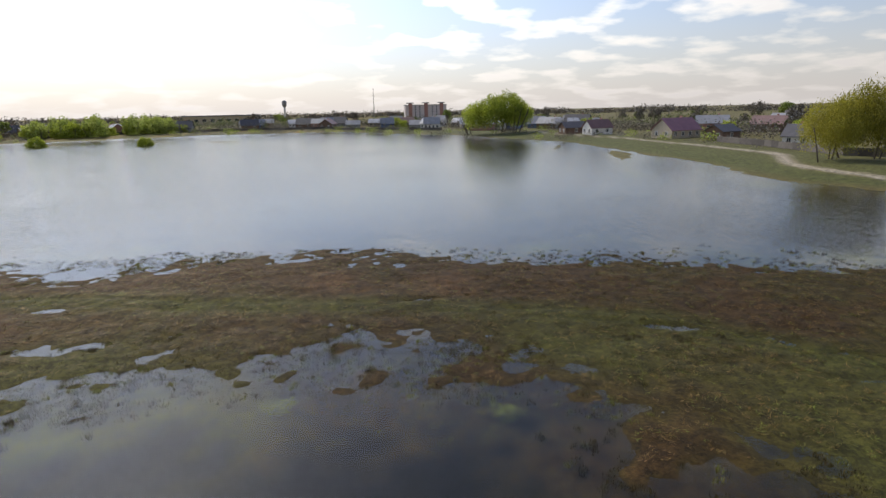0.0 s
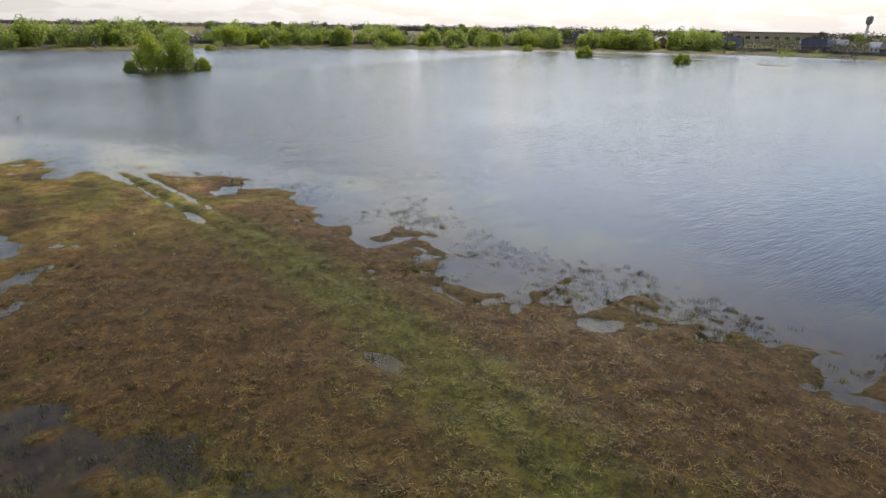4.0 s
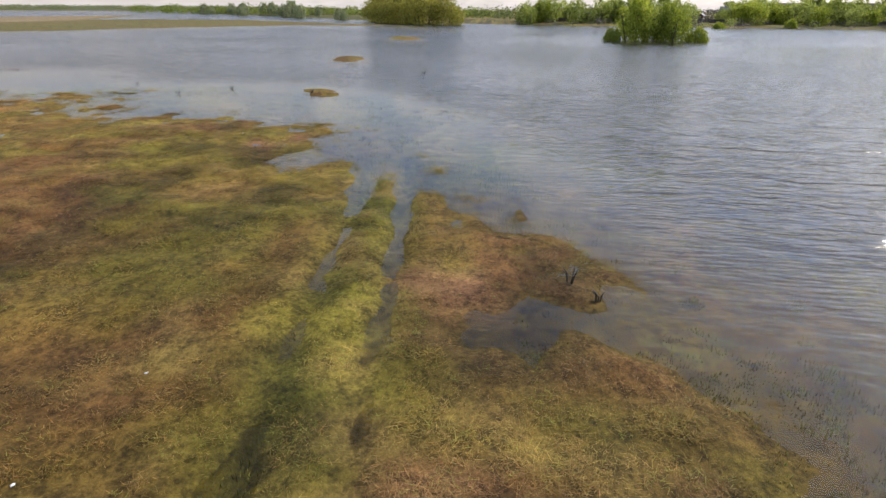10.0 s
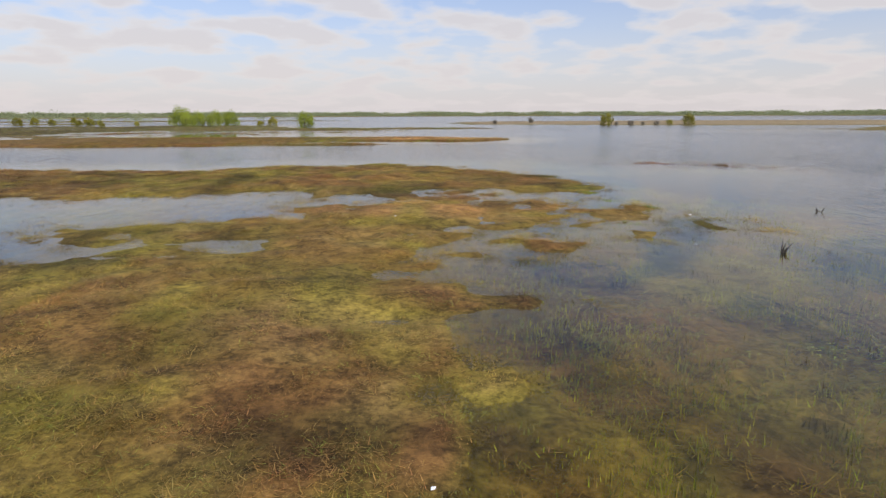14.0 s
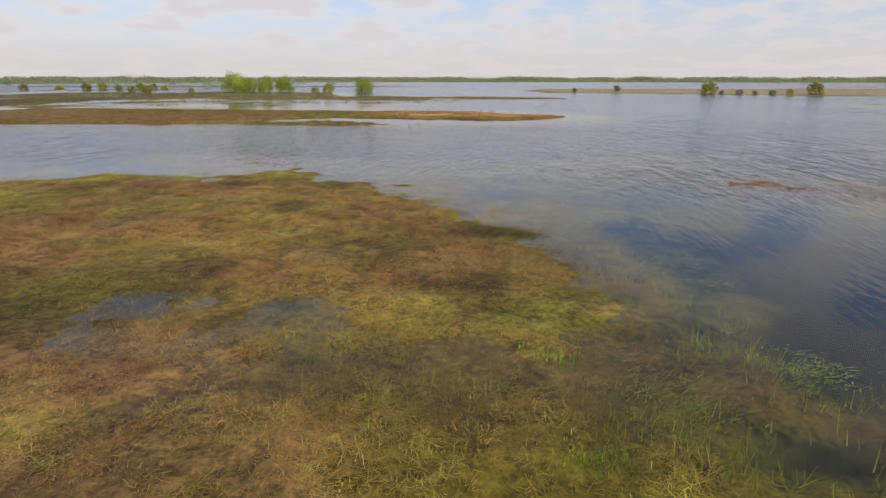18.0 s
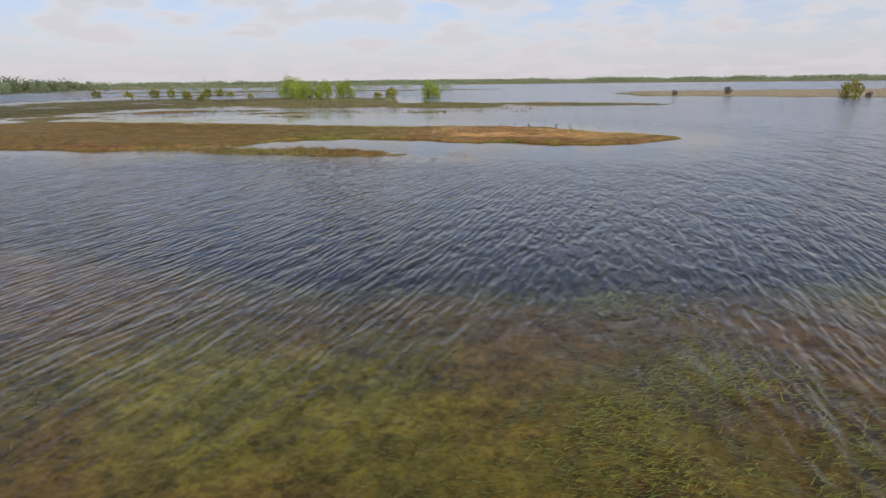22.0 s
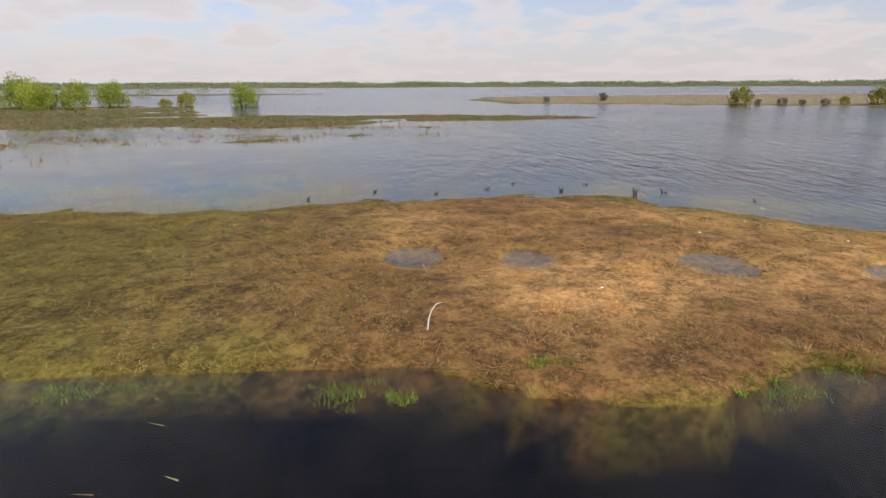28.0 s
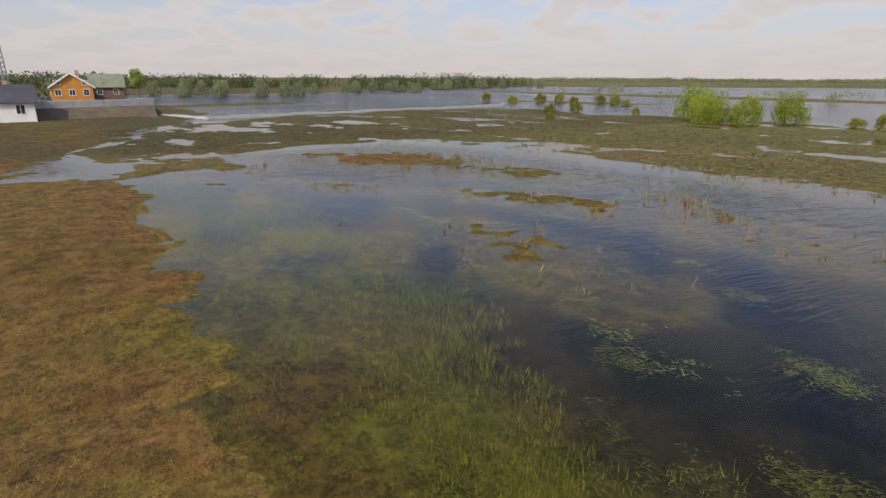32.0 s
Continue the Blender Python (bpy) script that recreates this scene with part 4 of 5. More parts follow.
def part(name, bm, mat, parent=None, label=""):
    me = bpy.data.meshes.new(name)
    bm.to_mesh(me)
    bm.free()
    me.materials.append(mat)
    ob = new(name, me)
    if parent is not None:
        ob.parent = parent
    if label:
        ob["label"] = label
    return ob


def box(bm, x0, y0, z0, x1, y1, z1, bevel=0.0):
    r = bmesh.ops.create_cube(bm, size=1.0, matrix=Matrix.Translation(((x0 + x1) / 2, (y0 + y1) / 2, (z0 + z1) / 2)) @ Matrix.Diagonal((x1 - x0, y1 - y0, z1 - z0, 1)))
    if bevel:
        edges = list({e for v in r["verts"] for e in v.link_edges})
        bmesh.ops.bevel(bm, geom=edges, offset=bevel, segments=1, affect="EDGES")
    return bm


def boxed(*a, bevel=0.0):
    return box(bmesh.new(), *a, bevel=bevel)


def tube(bm, pts, radii, n=6):
    rings = []
    for i, (p, r) in enumerate(zip(pts, radii)):
        a, b = Vector(pts[max(i - 1, 0)]), Vector(pts[min(i + 1, len(pts) - 1)])
        q = (b - a).to_track_quat("Z", "Y")
        rings.append([bm.verts.new(Vector(p) + q @ Vector((math.cos(k * 2 * math.pi / n) * r, math.sin(k * 2 * math.pi / n) * r, 0))) for k in range(n)])
    for r0, r1 in zip(rings, rings[1:]):
        for k in range(n):
            bm.faces.new((r0[k], r0[(k + 1) % n], r1[(k + 1) % n], r1[k]))
    bm.faces.new(rings[0][::-1])
    bm.faces.new(rings[-1])
    return bm


def leaves(name, lumps, count, size, mat, seed, droop=0.0, parent=None, hollow=0.45):
    """Many small leaf sprays in lumps (x, y, z, rx, ry, rz)."""
    rng = np.random.default_rng(seed)
    vol = np.array([l[3] * l[4] * l[5] for l in lumps]) ** 0.75
    pick = rng.choice(len(lumps), count, p=vol / vol.sum())
    L = np.array(lumps)[pick]
    d = rng.normal(size=(count, 3))
    d /= np.linalg.norm(d, axis=1)[:, None]
    r = rng.uniform(hollow, 1.05, (count, 1)) ** 0.8
    p = L[:, :3] + d * r * L[:, 3:6]
    p[:, 2] -= droop * rng.uniform(0, 1, count) ** 2
    p[:, 2] = np.maximum(p[:, 2], 0.15)
    u = rng.normal(size=(count, 3))
    u[:, 2] -= droop * 0.8
    u /= np.linalg.norm(u, axis=1)[:, None]
    w = np.cross(u, rng.normal(size=(count, 3)))
    w /= np.linalg.norm(w, axis=1)[:, None]
    s = size * rng.uniform(0.6, 1.5, (count, 1))
    v = np.empty((count, 4, 3), np.float32)
    v[:, 0], v[:, 1], v[:, 2], v[:, 3] = p - u * s, p + w * s * 0.45, p + u * s, p - w * s * 0.45
    me = bpy.data.meshes.new(name)
    me.from_pydata(v.reshape(-1, 3).tolist(), [], np.arange(count * 4).reshape(-1, 4).tolist())
    me.materials.append(mat)
    ob = new(name, me)
    ob.parent = parent
    return ob


def tree(label, category, h, spread, mat, seed, lumps=16, count=2400, size=0.24, stems=1, bare=0.25, droop=0.0, twigs=False):
    """Trunk or stems with limbs, and a crown of leaf sprays in uneven lumps."""
    rng = random.Random(seed)
    root = tagged(new("tree" if category == "tree" else "bush"), label, category)
    tips = []
    for s in range(stems):
        a = rng.uniform(0, 6.28)
        off = 0 if stems == 1 else spread * rng.uniform(0.08, 0.35)
        base = Vector((math.cos(a) * off, math.sin(a) * off, -0.25))
        top = base + Vector((math.cos(a) * off * 0.8 + rng.uniform(-0.4, 0.4), math.sin(a) * off * 0.8 + rng.uniform(-0.4, 0.4), h * (0.62 if stems < 3 else 0.55)))
        r = h * (0.028 if stems == 1 else 0.016)
        mid = base.lerp(top, 0.5) + Vector((rng.uniform(-0.3, 0.3), rng.uniform(-0.3, 0.3), 0)) * h * 0.05
        stem = part("trunk" if stems == 1 else "stem", tube(bmesh.new(), [base, mid, top], [r, r * 0.75, r * 0.4]), BARK, root)
        tips.append(top)
        for k in range(3 if stems == 1 else 1):
            b = rng.uniform(0, 6.28)
            st = mid.lerp(top, rng.uniform(0.0, 0.9))
            en = st + Vector((math.cos(b) * spread * 0.33, math.sin(b) * spread * 0.33, h * rng.uniform(0.12, 0.3)))
            part("limb", tube(bmesh.new(), [st, st.lerp(en, 0.5) + Vector((0, 0, h * 0.03)), en], [r * 0.4, r * 0.28, r * 0.1], 5), BARK, stem)
            tips.append(en)
    # an egg-shaped crown, filled and then roughened by lumps on its outside
    dome = bare < 0.16
    zc, rz = (h * 0.24, h * 0.76) if dome else (h * (bare + 1) / 2, h * (1 - bare) / 2)
    ls = [(0, 0, zc, spread * 0.33, spread * 0.33, rz * 0.82)]
    for k in range(lumps):
        b, e = rng.uniform(0, 6.28), math.asin(rng.uniform(-0.15 if dome else -0.75, 1.0))
        sz = spread * rng.uniform(0.12, 0.2)
        q = rng.uniform(0.75, 1.0)
        ls.append((math.cos(b) * math.cos(e) * (spread * 0.5 - sz * 0.8) * q, math.sin(b) * math.cos(e) * (spread * 0.5 - sz * 0.8) * q,
                   zc + math.sin(e) * (rz - sz * 0.7) * q, sz, sz, sz * rng.uniform(0.75, 1.15)))
    leaves("crown", ls, count, size, mat, seed + 7, droop, root, 0.15 if twigs else 0.5)
    return root


def at(x, y, turn=0.0, s=1.0, z=None, sz=None):
    z = float(heights(np.array([x]), np.array([y]))[0]) if z is None else z
    return Matrix.LocRotScale((x, y, z), Euler((0, 0, radians(turn))), (s, s, s if sz is None else sz))


def plant(proto, places, group=""):
    """The first place takes the thing itself, the others take copies."""
    for i, (x, y, s, *more) in enumerate(places):
        m = at(x, y, (x * 37 + y * 91) % 360, s, sz=s * (more[0] if more else 1.0))
        if i == 0:
            proto.matrix_world = m
            first = proto
        else:
            o = copy_thing(first, Matrix.Identity(4))
            o.matrix_basis = m
        if group and i == 0:
            tagged(first, group=group)


# ---------------------------------------------------------------- trees and bushes
# drowned willow bushes in the lake
plant(tree("round bright green willow bush standing in flood water", "bush", 9.6, 11.5, LEAF_WILLOW, 11, 34, 7000, 0.26, 7, 0.04, 0.3), [(-184, 79.5, 0.76, 1.4), (-182.5, 86, 0.7, 1.3), (-181, 90.5, 0.4), (-182, 74.5, 0.34)], "willow bushes in the lake")
plant(tree("small leafy green willow bush in shallow water", "bush", 4.2, 6, LEAF_WILLOW, 12, 16, 2200, 0.24, 6, 0.05, 0.2),
      [(-136, 243, 1.05), (-182, 248, 1.25), (-226, 262, 0.9), (-294, 158, 0.9), (-280, 128, 0.8)], "small lake bushes")
plant(tree("tall spreading willow with yellow-green hanging twigs", "tree", 17, 17, LEAF_WILLOW, 13, 34, 8500, 0.30, 3, 0.17, 2.4),
      [(2, 264, 1.0), (9, 268, 1.05), (-5, 268, 0.85), (14, 272, 0.8)], "willows by the shore")
plant(tree("broad golden-green weeping willow beside the dirt lane", "tree", 13.5, 17, LEAF_GOLD, 14, 44, 24000, 0.165, 3, 0.17, 2.8), [(50, 120, 0.7, 1.2), (56.5, 120.5, 0.78, 1.3)], "willows by the lane")
plant(tree("massive golden willow grove at the water's edge", "tree", 15, 20, LEAF_GROVE, 15, 36, 8000, 0.36, 4, 0.06, 2.0),
      [(-300, 22, 1.0), (-310, 12, 1.05), (-322, 5, 1.0), (-297, 31, 0.8), (-334, -2, 0.9)], "willow grove")
plant(tree("bright green multi-stemmed willow on the wet flats", "tree", 6.4, 7.4, LEAF_WILLOW, 16, 30, 5200, 0.15, 7, 0.06, 0.7),
      [(-14.5, -134, 1.0), (-18.5, -130, 0.75), (-22.5, -126.5, 0.74), (-26.8, -128, 0.78), (-28, -138.5, 0.82), (-50, -144, 0.85)], "willows on the flats")
plant(tree("young thin willow bush in flood water", "bush", 3.6, 4.2, LEAF_GOLD, 17, 12, 1300, 0.17, 5, 0.1, 0.3),
      [(-37, -139, 0.7, 0.7), (-41, -138.5, 0.9), (-144, -133, 1.1), (-168, -129, 1.0), (-163, -131, 0.5), (55, -152, 0.8), (50, -158, 0.9), (47, -162, 0.8), (41, -162, 0.7), (37, -168, 0.8),
       (33, -169, 0.8), (27.5, -167, 0.7), (10, -124, 0.6), (11, -132, 0.7), (70, -154, 0.8), (-3, -112, 0.4), (0, -137, 0.5)], "willow bushes on the flats")
plant(tree("bare grey-brown shrub in flood water", "bush", 2.6, 3.4, TWIG, 18, 9, 900, 0.13, 5, 0.1, 0.0, True),
      [(-147, -132, 0.55), (-151, -131, 0.65), (-154.5, -130.5, 0.5), (-158.5, -130, 0.6), (-124, -151, 0.85), (-112, -152, 0.6)], "bare shrubs on the spit")

# village and bank trees
rnd = random.Random(5)


def row_of(line, n, spread, lo, hi):
    out = []
    seg = [math.dist(a, b) for a, b in zip(line, line[1:])]
    for _ in range(n):
        d = rnd.uniform(0, sum(seg))
        for (a, b), s in zip(zip(line, line[1:]), seg):
            if d <= s:
                k = d / s
                nx, ny = -(b[1] - a[1]) / s, (b[0] - a[0]) / s
                o = rnd.uniform(0, spread)
                out.append((a[0] + (b[0] - a[0]) * k + nx * o, a[1] + (b[1] - a[1]) * k + ny * o, rnd.uniform(lo, hi)))
                break
            d -= s
    return out


SHORE_LINE = [(-318, 80), (-312, 170), (-240, 300), (-165, 356), (-85, 360), (-5, 290), (30, 240), (60, 215), (80, 170), (88, 130)]
BANK = [(-312, 60), (-306, 105), (-310, 140), (-300, 180), (-265, 235), (-228, 298), (-165, 352)]
VILLAGE = [(-340, 120), (-340, 200), (-290, 270), (-240, 340), (-170, 385), (-80, 390), (0, 330), (45, 260), (75, 180), (90, 120)]
plant(tree("leafy spring-green bank tree", "tree", 8.5, 10, LEAF_BANK, 19, 18, 1700, 0.34, 3, 0.12, 0.4), row_of(BANK, 84, 24, 0.8, 1.5), "bank trees")
plant(tree("bright spring willow on the far bank", "tree", 8, 9, LEAF_WILLOW, 20, 16, 1500, 0.36, 3, 0.1, 0.6), row_of(BANK, 34, 14, 0.7, 1.3) + row_of(VILLAGE, 22, 30, 0.6, 0.95), "bank willows")
plant(tree("green garden tree among the village houses", "tree", 10, 8, LEAF_GREEN, 21, 14, 1300, 0.38, 1, 0.28, 0.2), row_of(VILLAGE, 44, 130, 0.6, 1.2), "village trees")
plant(tree("bare brown tree with fine twigs", "tree", 10, 8, TWIG, 22, 16, 1500, 0.26, 1, 0.3, 0.0, True), row_of(VILLAGE, 50, 120, 0.6, 1.15), "bare brown trees")
SOUTH_EAST = [(420, -420), (290, -330), (225, -185), (172, -138), (180, -74), (215, -20), (150, 0)]
plant(tree("haze-pale green tree of the far wood edge", "tree", 9, 9, LEAF_HAZY, 23, 14, 1100, 0.42, 2, 0.12, 0.2),
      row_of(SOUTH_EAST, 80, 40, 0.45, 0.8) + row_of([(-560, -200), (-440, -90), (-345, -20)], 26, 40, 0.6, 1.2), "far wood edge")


def far_wood(name, label, ring, n, hi, mat, seed, size, wide=1.0):
    """A distant belt of trees: uneven lumps of sprays."""
    r = random.Random(seed)
    lumps = []
    seg = [math.dist(a, b) for a, b in zip(ring, ring[1:])]
    for _ in range(n):
        d = r.uniform(0, sum(seg))
        for (a, b), s in zip(zip(ring, ring[1:]), seg):
            if d <= s:
                k = d / s
                hh = hi * r.uniform(0.45, 1.0) * (1.25 if r.random() < 0.1 else 1)
                lumps.append((a[0] + (b[0] - a[0]) * k + r.uniform(-30, 30), a[1] + (b[1] - a[1]) * k + r.uniform(-30, 30), hh * 0.5, hh * r.uniform(0.6, 1.4) * wide, hh * 0.8 * wide, hh * 0.55))
                break
            d -= s
    return tagged(leaves(name, lumps, n * 95, size * 0.72, mat, seed, hollow=0.2), label, "trees", kind="stuff")


far_wood("far_wood", "belt of fresh green trees behind the shore gardens", [(-380, 60), (-385, 160), (-350, 250), (-290, 340), (-210, 420), (-90, 450), (20, 400), (90, 300), (130, 200), (150, 110)], 560, 8.0, LEAF_OLIVE, 34, 0.6, 1.3)
far_wood("far_wood", "grey-brown leafless trees between the gardens", [(-360, 80), (-350, 190), (-300, 280), (-220, 380), (-90, 410), (10, 360), (80, 260), (115, 180), (130, 110)], 560, 6.5, TWIG, 35, 0.5, 1.5)
far_wood("shrubs", "bare brown shrubs and hedges between the gardens", SHORE_LINE, 420, 3.2, TWIG, 38, 0.3, 1.4)
far_wood("shrubs", "fresh green bushes between the gardens", SHORE_LINE, 130, 3.6, LEAF_BANK, 39, 0.4, 1.0)
far_wood("far_wood", "green belt of trees behind the log house", [(110, -20), (190, 0), (260, -30), (270, -120), (240, -180), (300, -330)], 420, 8.0, LEAF_OLIVE, 36, 0.8)
far_wood("far_wood", "thin yellow-green trees on a far strip of land", [(-10, -262), (60, -246), (130, -236)], 46, 4.6, LEAF_HAZY, 40, 0.4, 0.8)
far_wood("far_wood", "low green trees west of the village", [(-700, -330), (-600, -200), (-500, -70), (-440, 40), (-420, 120)], 260, 7.5, LEAF_GREEN, 37, 0.9)
far_wood("far_wood", "long belt of distant green woodland", [(-900, -420), (-760, -560), (-480, -690), (-150, -730), (130, -690), (330, -420)], 900, 2.7, LEAF_HAZY, 31, 0.8, 2.6)
far_wood("far_wood", "dark distant forest along the horizon", [(-2300, -560), (-1400, -700), (-1000, -900), (-500, -1300), (300, -1400), (900, -900)], 900, 8, LEAF_HAZY, 32, 2.0, 3.2)
far_wood("far_wood", "distant woods behind the village", [(-1400, 100), (-1000, 500), (-600, 800), (0, 950), (500, 700), (700, 200), (600, -60)], 600, 11, TWIG, 33, 1.8, 2.0)

# ---------------------------------------------------------------- houses
WALLS = {"white": material("white_plaster", (0.72, 0.70, 0.66), 0.85, 0.12, 0.8, 9, 0.1), "brown": material("brown_boards", (0.16, 0.10, 0.07), 0.85, 0.3, 1.2, 16, 0.3),
         "grey": material("grey_boards", (0.27, 0.27, 0.27), 0.85, 0.25, 1.2, 16, 0.3), "blue": material("blue_boards", (0.10, 0.16, 0.30), 0.8, 0.25, 1.2, 16, 0.3),
         "log": material("orange_logs", (0.50, 0.21, 0.035), 0.6, 0.22, 1.0, 12, 0.25), "pink": material("pale_pink_plaster", (0.66, 0.58, 0.56), 0.85, 0.15, 0.8, 9, 0.1),
         "brick": material("red_brick", (0.42, 0.22, 0.18), 0.85, 0.25, 1.0, 20, 0.3), "tan": material("tan_plaster", (0.46, 0.39, 0.29), 0.85, 0.15, 0.8, 9, 0.1)}
ROOFS = {"slate": material("grey_sheet_roof", (0.25, 0.25, 0.26), 0.6, 0.25, 0.7, 8, 0.2), "rust": material("brown_sheet_roof", (0.17, 0.09, 0.08), 0.6, 0.25, 0.7, 8, 0.2),
         "light": material("pale_sheet_roof", (0.40, 0.40, 0.42), 0.45, 0.15, 0.7, 8, 0.1), "dark": material("dark_sheet_roof", (0.07, 0.065, 0.07), 0.6, 0.3, 0.7, 8, 0.2),
         "crimson": material("crimson_sheet_roof", (0.42, 0.04, 0.08), 0.5, 0.15, 0.7, 8, 0.1), "moss": material("mossy_sheet_roof", (0.20, 0.21, 0.13), 0.75, 0.3, 0.7, 8, 0.2), "plum": material("plum_sheet_roof", (0.22, 0.10, 0.12), 0.55, 0.2, 0.7, 8, 0.2)}
TRIM = material("white_trim", (0.78, 0.77, 0.74), 0.6, 0.08, 2.0, 20)
GLASS = material("dark_window_glass", (0.03, 0.035, 0.04), 0.08, 0.2, 1.0, 4)


def window(x, y, z, w, h, parent, axis="y"):
    """A framed window standing proud of a wall that faces -y (or -x)."""
    bm = bmesh.new()
    t = 0.09
    for a in ((-w / 2 - t, -h / 2 - t, w / 2 + t, -h / 2), (-w / 2 - t, h / 2, w / 2 + t, h / 2 + t), (-w / 2 - t, -h / 2, -w / 2, h / 2), (w / 2, -h / 2, w / 2 + t, h / 2), (-t / 3, -h / 2, t / 3, h / 2)):
        box(bm, a[0], -0.05, a[1], a[2], 0.05, a[3])
    f = part("window", bm, TRIM, parent)
    f.matrix_basis = pose(x, y, z, 0, 0, 0 if axis == "y" else -90)
    p = part("pane", boxed(-w / 2, -0.015, -h / 2, w / 2, 0.015, h / 2), GLASS, f)
    return f


def house(label, w, d, wall, roof, wall_mat, roof_mat, windows=3, gable_front=False, trim=False, chimney=True, upper=False):
    """A gabled house; its front faces -y. w along x, d along y."""
    root = tagged(new("house"), label, "house")
    bm = bmesh.new()
    box(bm, -w / 2, -d / 2, -0.6, w / 2, d / 2, wall)
    ends = ((-w / 2, w / 2) if not gable_front else (-d / 2, d / 2))
    for e in ends:
        s = 0.15 if e < 0 else -0.15
        if not gable_front:
            tri = [(e, -d / 2, wall), (e, d / 2, wall), (e, 0, wall + roof)]
            back = [(e + s, y, z) for _, y, z in tri]
        else:
            tri = [(-w / 2, e, wall), (w / 2, e, wall), (0, e, wall + roof)]
            back = [(x, e + s, z) for x, _, z in tri]
        a, b = [bm.verts.new(p) for p in tri], [bm.verts.new(p) for p in back]
        bm.faces.new(a), bm.faces.new(b[::-1])
        for k in range(3):
            bm.faces.new((a[k], b[k], b[(k + 1) % 3], a[(k + 1) % 3]))
    bmesh.ops.recalc_face_normals(bm, faces=bm.faces)
    part("wall", bm, WALLS[wall_mat], root)
    bm = bmesh.new()
    over, th = 0.45, 0.14
    span, run = (d / 2, w / 2) if not gable_front else (w / 2, d / 2)
    for s in (-1, 1):
        k = roof / span
        pts = [(s * (span + over), wall - over * k), (0, wall + roof), (0, wall + roof + th), (s * (span + over), wall - over * k + th)]
        ring = []
        for e in (-run - over, run + over):
            ring.append([bm.verts.new((e, p, z + 0.03) if not gable_front else (p, e, z + 0.03)) for p, z in pts])
        for i in range(4):
            bm.faces.new((ring[0][i], ring[0][(i + 1) % 4], ring[1][(i + 1) % 4], ring[1][i]))
        bm.faces.new(ring[0][::-1]), bm.faces.new(ring[1])
    bmesh.ops.recalc_face_normals(bm, faces=bm.faces)
    r = part("roof", bm, ROOFS[roof_mat], root)
    if chimney:
        c = part("chimney", boxed(-0.3, -0.3, wall + roof * 0.5, 0.3, 0.3, wall + roof + 0.7), WALLS["brick"], r)
        c.matrix_basis = pose(w * 0.2, 0.6, 0)
    for k in range(windows):
        window(-w / 2 + (k + 0.5) * w / windows, -d / 2 - 0.03, wall * 0.55, 0.95, 1.15, root)
        if upper and k != windows // 2:
            window(-w / 2 + (k + 0.5) * w / windows, -d / 2 - 0.03, wall + roof * 0.3, 0.9, 0.8, root)
    for k in range(2):
        window(-w / 2 - 0.03, -d / 4 + k * d / 2, wall * 0.55, 0.9, 1.1, root, "x")
    if trim and gable_front:
        for s in (-1, 1):
            k = roof / (w / 2)
            bm = bmesh.new()
            ring = []
            for e in (-d / 2 - over - 0.03, -d / 2 - over + 0.1):
                ring.append([bm.verts.new(p) for p in ((s * (w / 2 + over), e, wall - over * k - 0.12), (0, e, wall + roof - 0.12), (0, e, wall + roof + 0.22), (s * (w / 2 + over), e, wall - over * k + 0.22))])
            for i in range(4):
                bm.faces.new((ring[0][i], ring[0][(i + 1) % 4], ring[1][(i + 1) % 4], ring[1][i]))
            bm.faces.new(ring[0][::-1]), bm.faces.new(ring[1])
            bmesh.ops.recalc_face_normals(bm, faces=bm.faces)
            part("bargeboard", bm, TRIM, root)
    return root


def facing(x, y, tx, ty):
    """Turn that points a thing's -y side to a place."""
    return math.degrees(math.atan2(ty - y, tx - x)) + 90


def put(ob, x, y, turn, z=None):
    ob.matrix_world = at(x, y, turn, 1.0, z)
    return ob


# houses of the far shore, seen one by one
put(house("small white cottage with dark roof near the lane", 9, 6, 2.6, 2.6, "white", "rust", 2), 38, 233, 20)
put(house("long tan house with wide plum-brown roof", 12, 8.5, 2.6, 3.4, "tan", "plum", 4), 54.5, 201, 24)
put(house("dark brown timber shed with sheet roof", 9, 6, 2.4, 2.0, "brown", "dark", 1, chimney=False), 31, 243, 15)
put(house("dark garden shed behind the lane fence", 8, 6, 2.4, 1.8, "brown", "dark", 1, chimney=False), 63, 188, 30)
put(house("small grey cottage with white gable behind the willows", 7, 6, 2.4, 2.6, "white", "dark", 2, True), 68, 158, 40)
put(house("low white house with crimson sheet roof", 13, 8, 2.6, 3.0, "white", "crimson", 3), 88, 141, 50)
kinds = [("grey", "slate"), ("brown", "rust"), ("white", "slate"), ("brown", "dark"), ("tan", "light"), ("brick", "slate"), ("blue", "slate"), ("grey", "dark"), ("white", "light"), ("brown", "slate")]
words = {"grey": "weathered grey board", "brown": "dark brown timber", "white": "whitewashed", "tan": "tan plastered", "brick": "red brick", "blue": "blue-painted timber"}
roofs = {"slate": "grey sheet roof", "rust": "brown sheet roof", "dark": "dark roof", "light": "pale metal roof"}
protos = [house(words[a] + " village house with " + roofs[b], 8 + (i * 3) % 6, 6 + (i * 2) % 4, 2.5 + (i % 3) * 0.3, 2.2 + (i % 4) * 0.5, a, b, 2 + i % 3) for i, (a, b) in enumerate(kinds)]
SHORE_ROW = [(-325, 70), (-328, 135), (-318, 185), (-285, 240), (-240, 310), (-165, 368), (-85, 374), (-5, 298), (22, 262)]
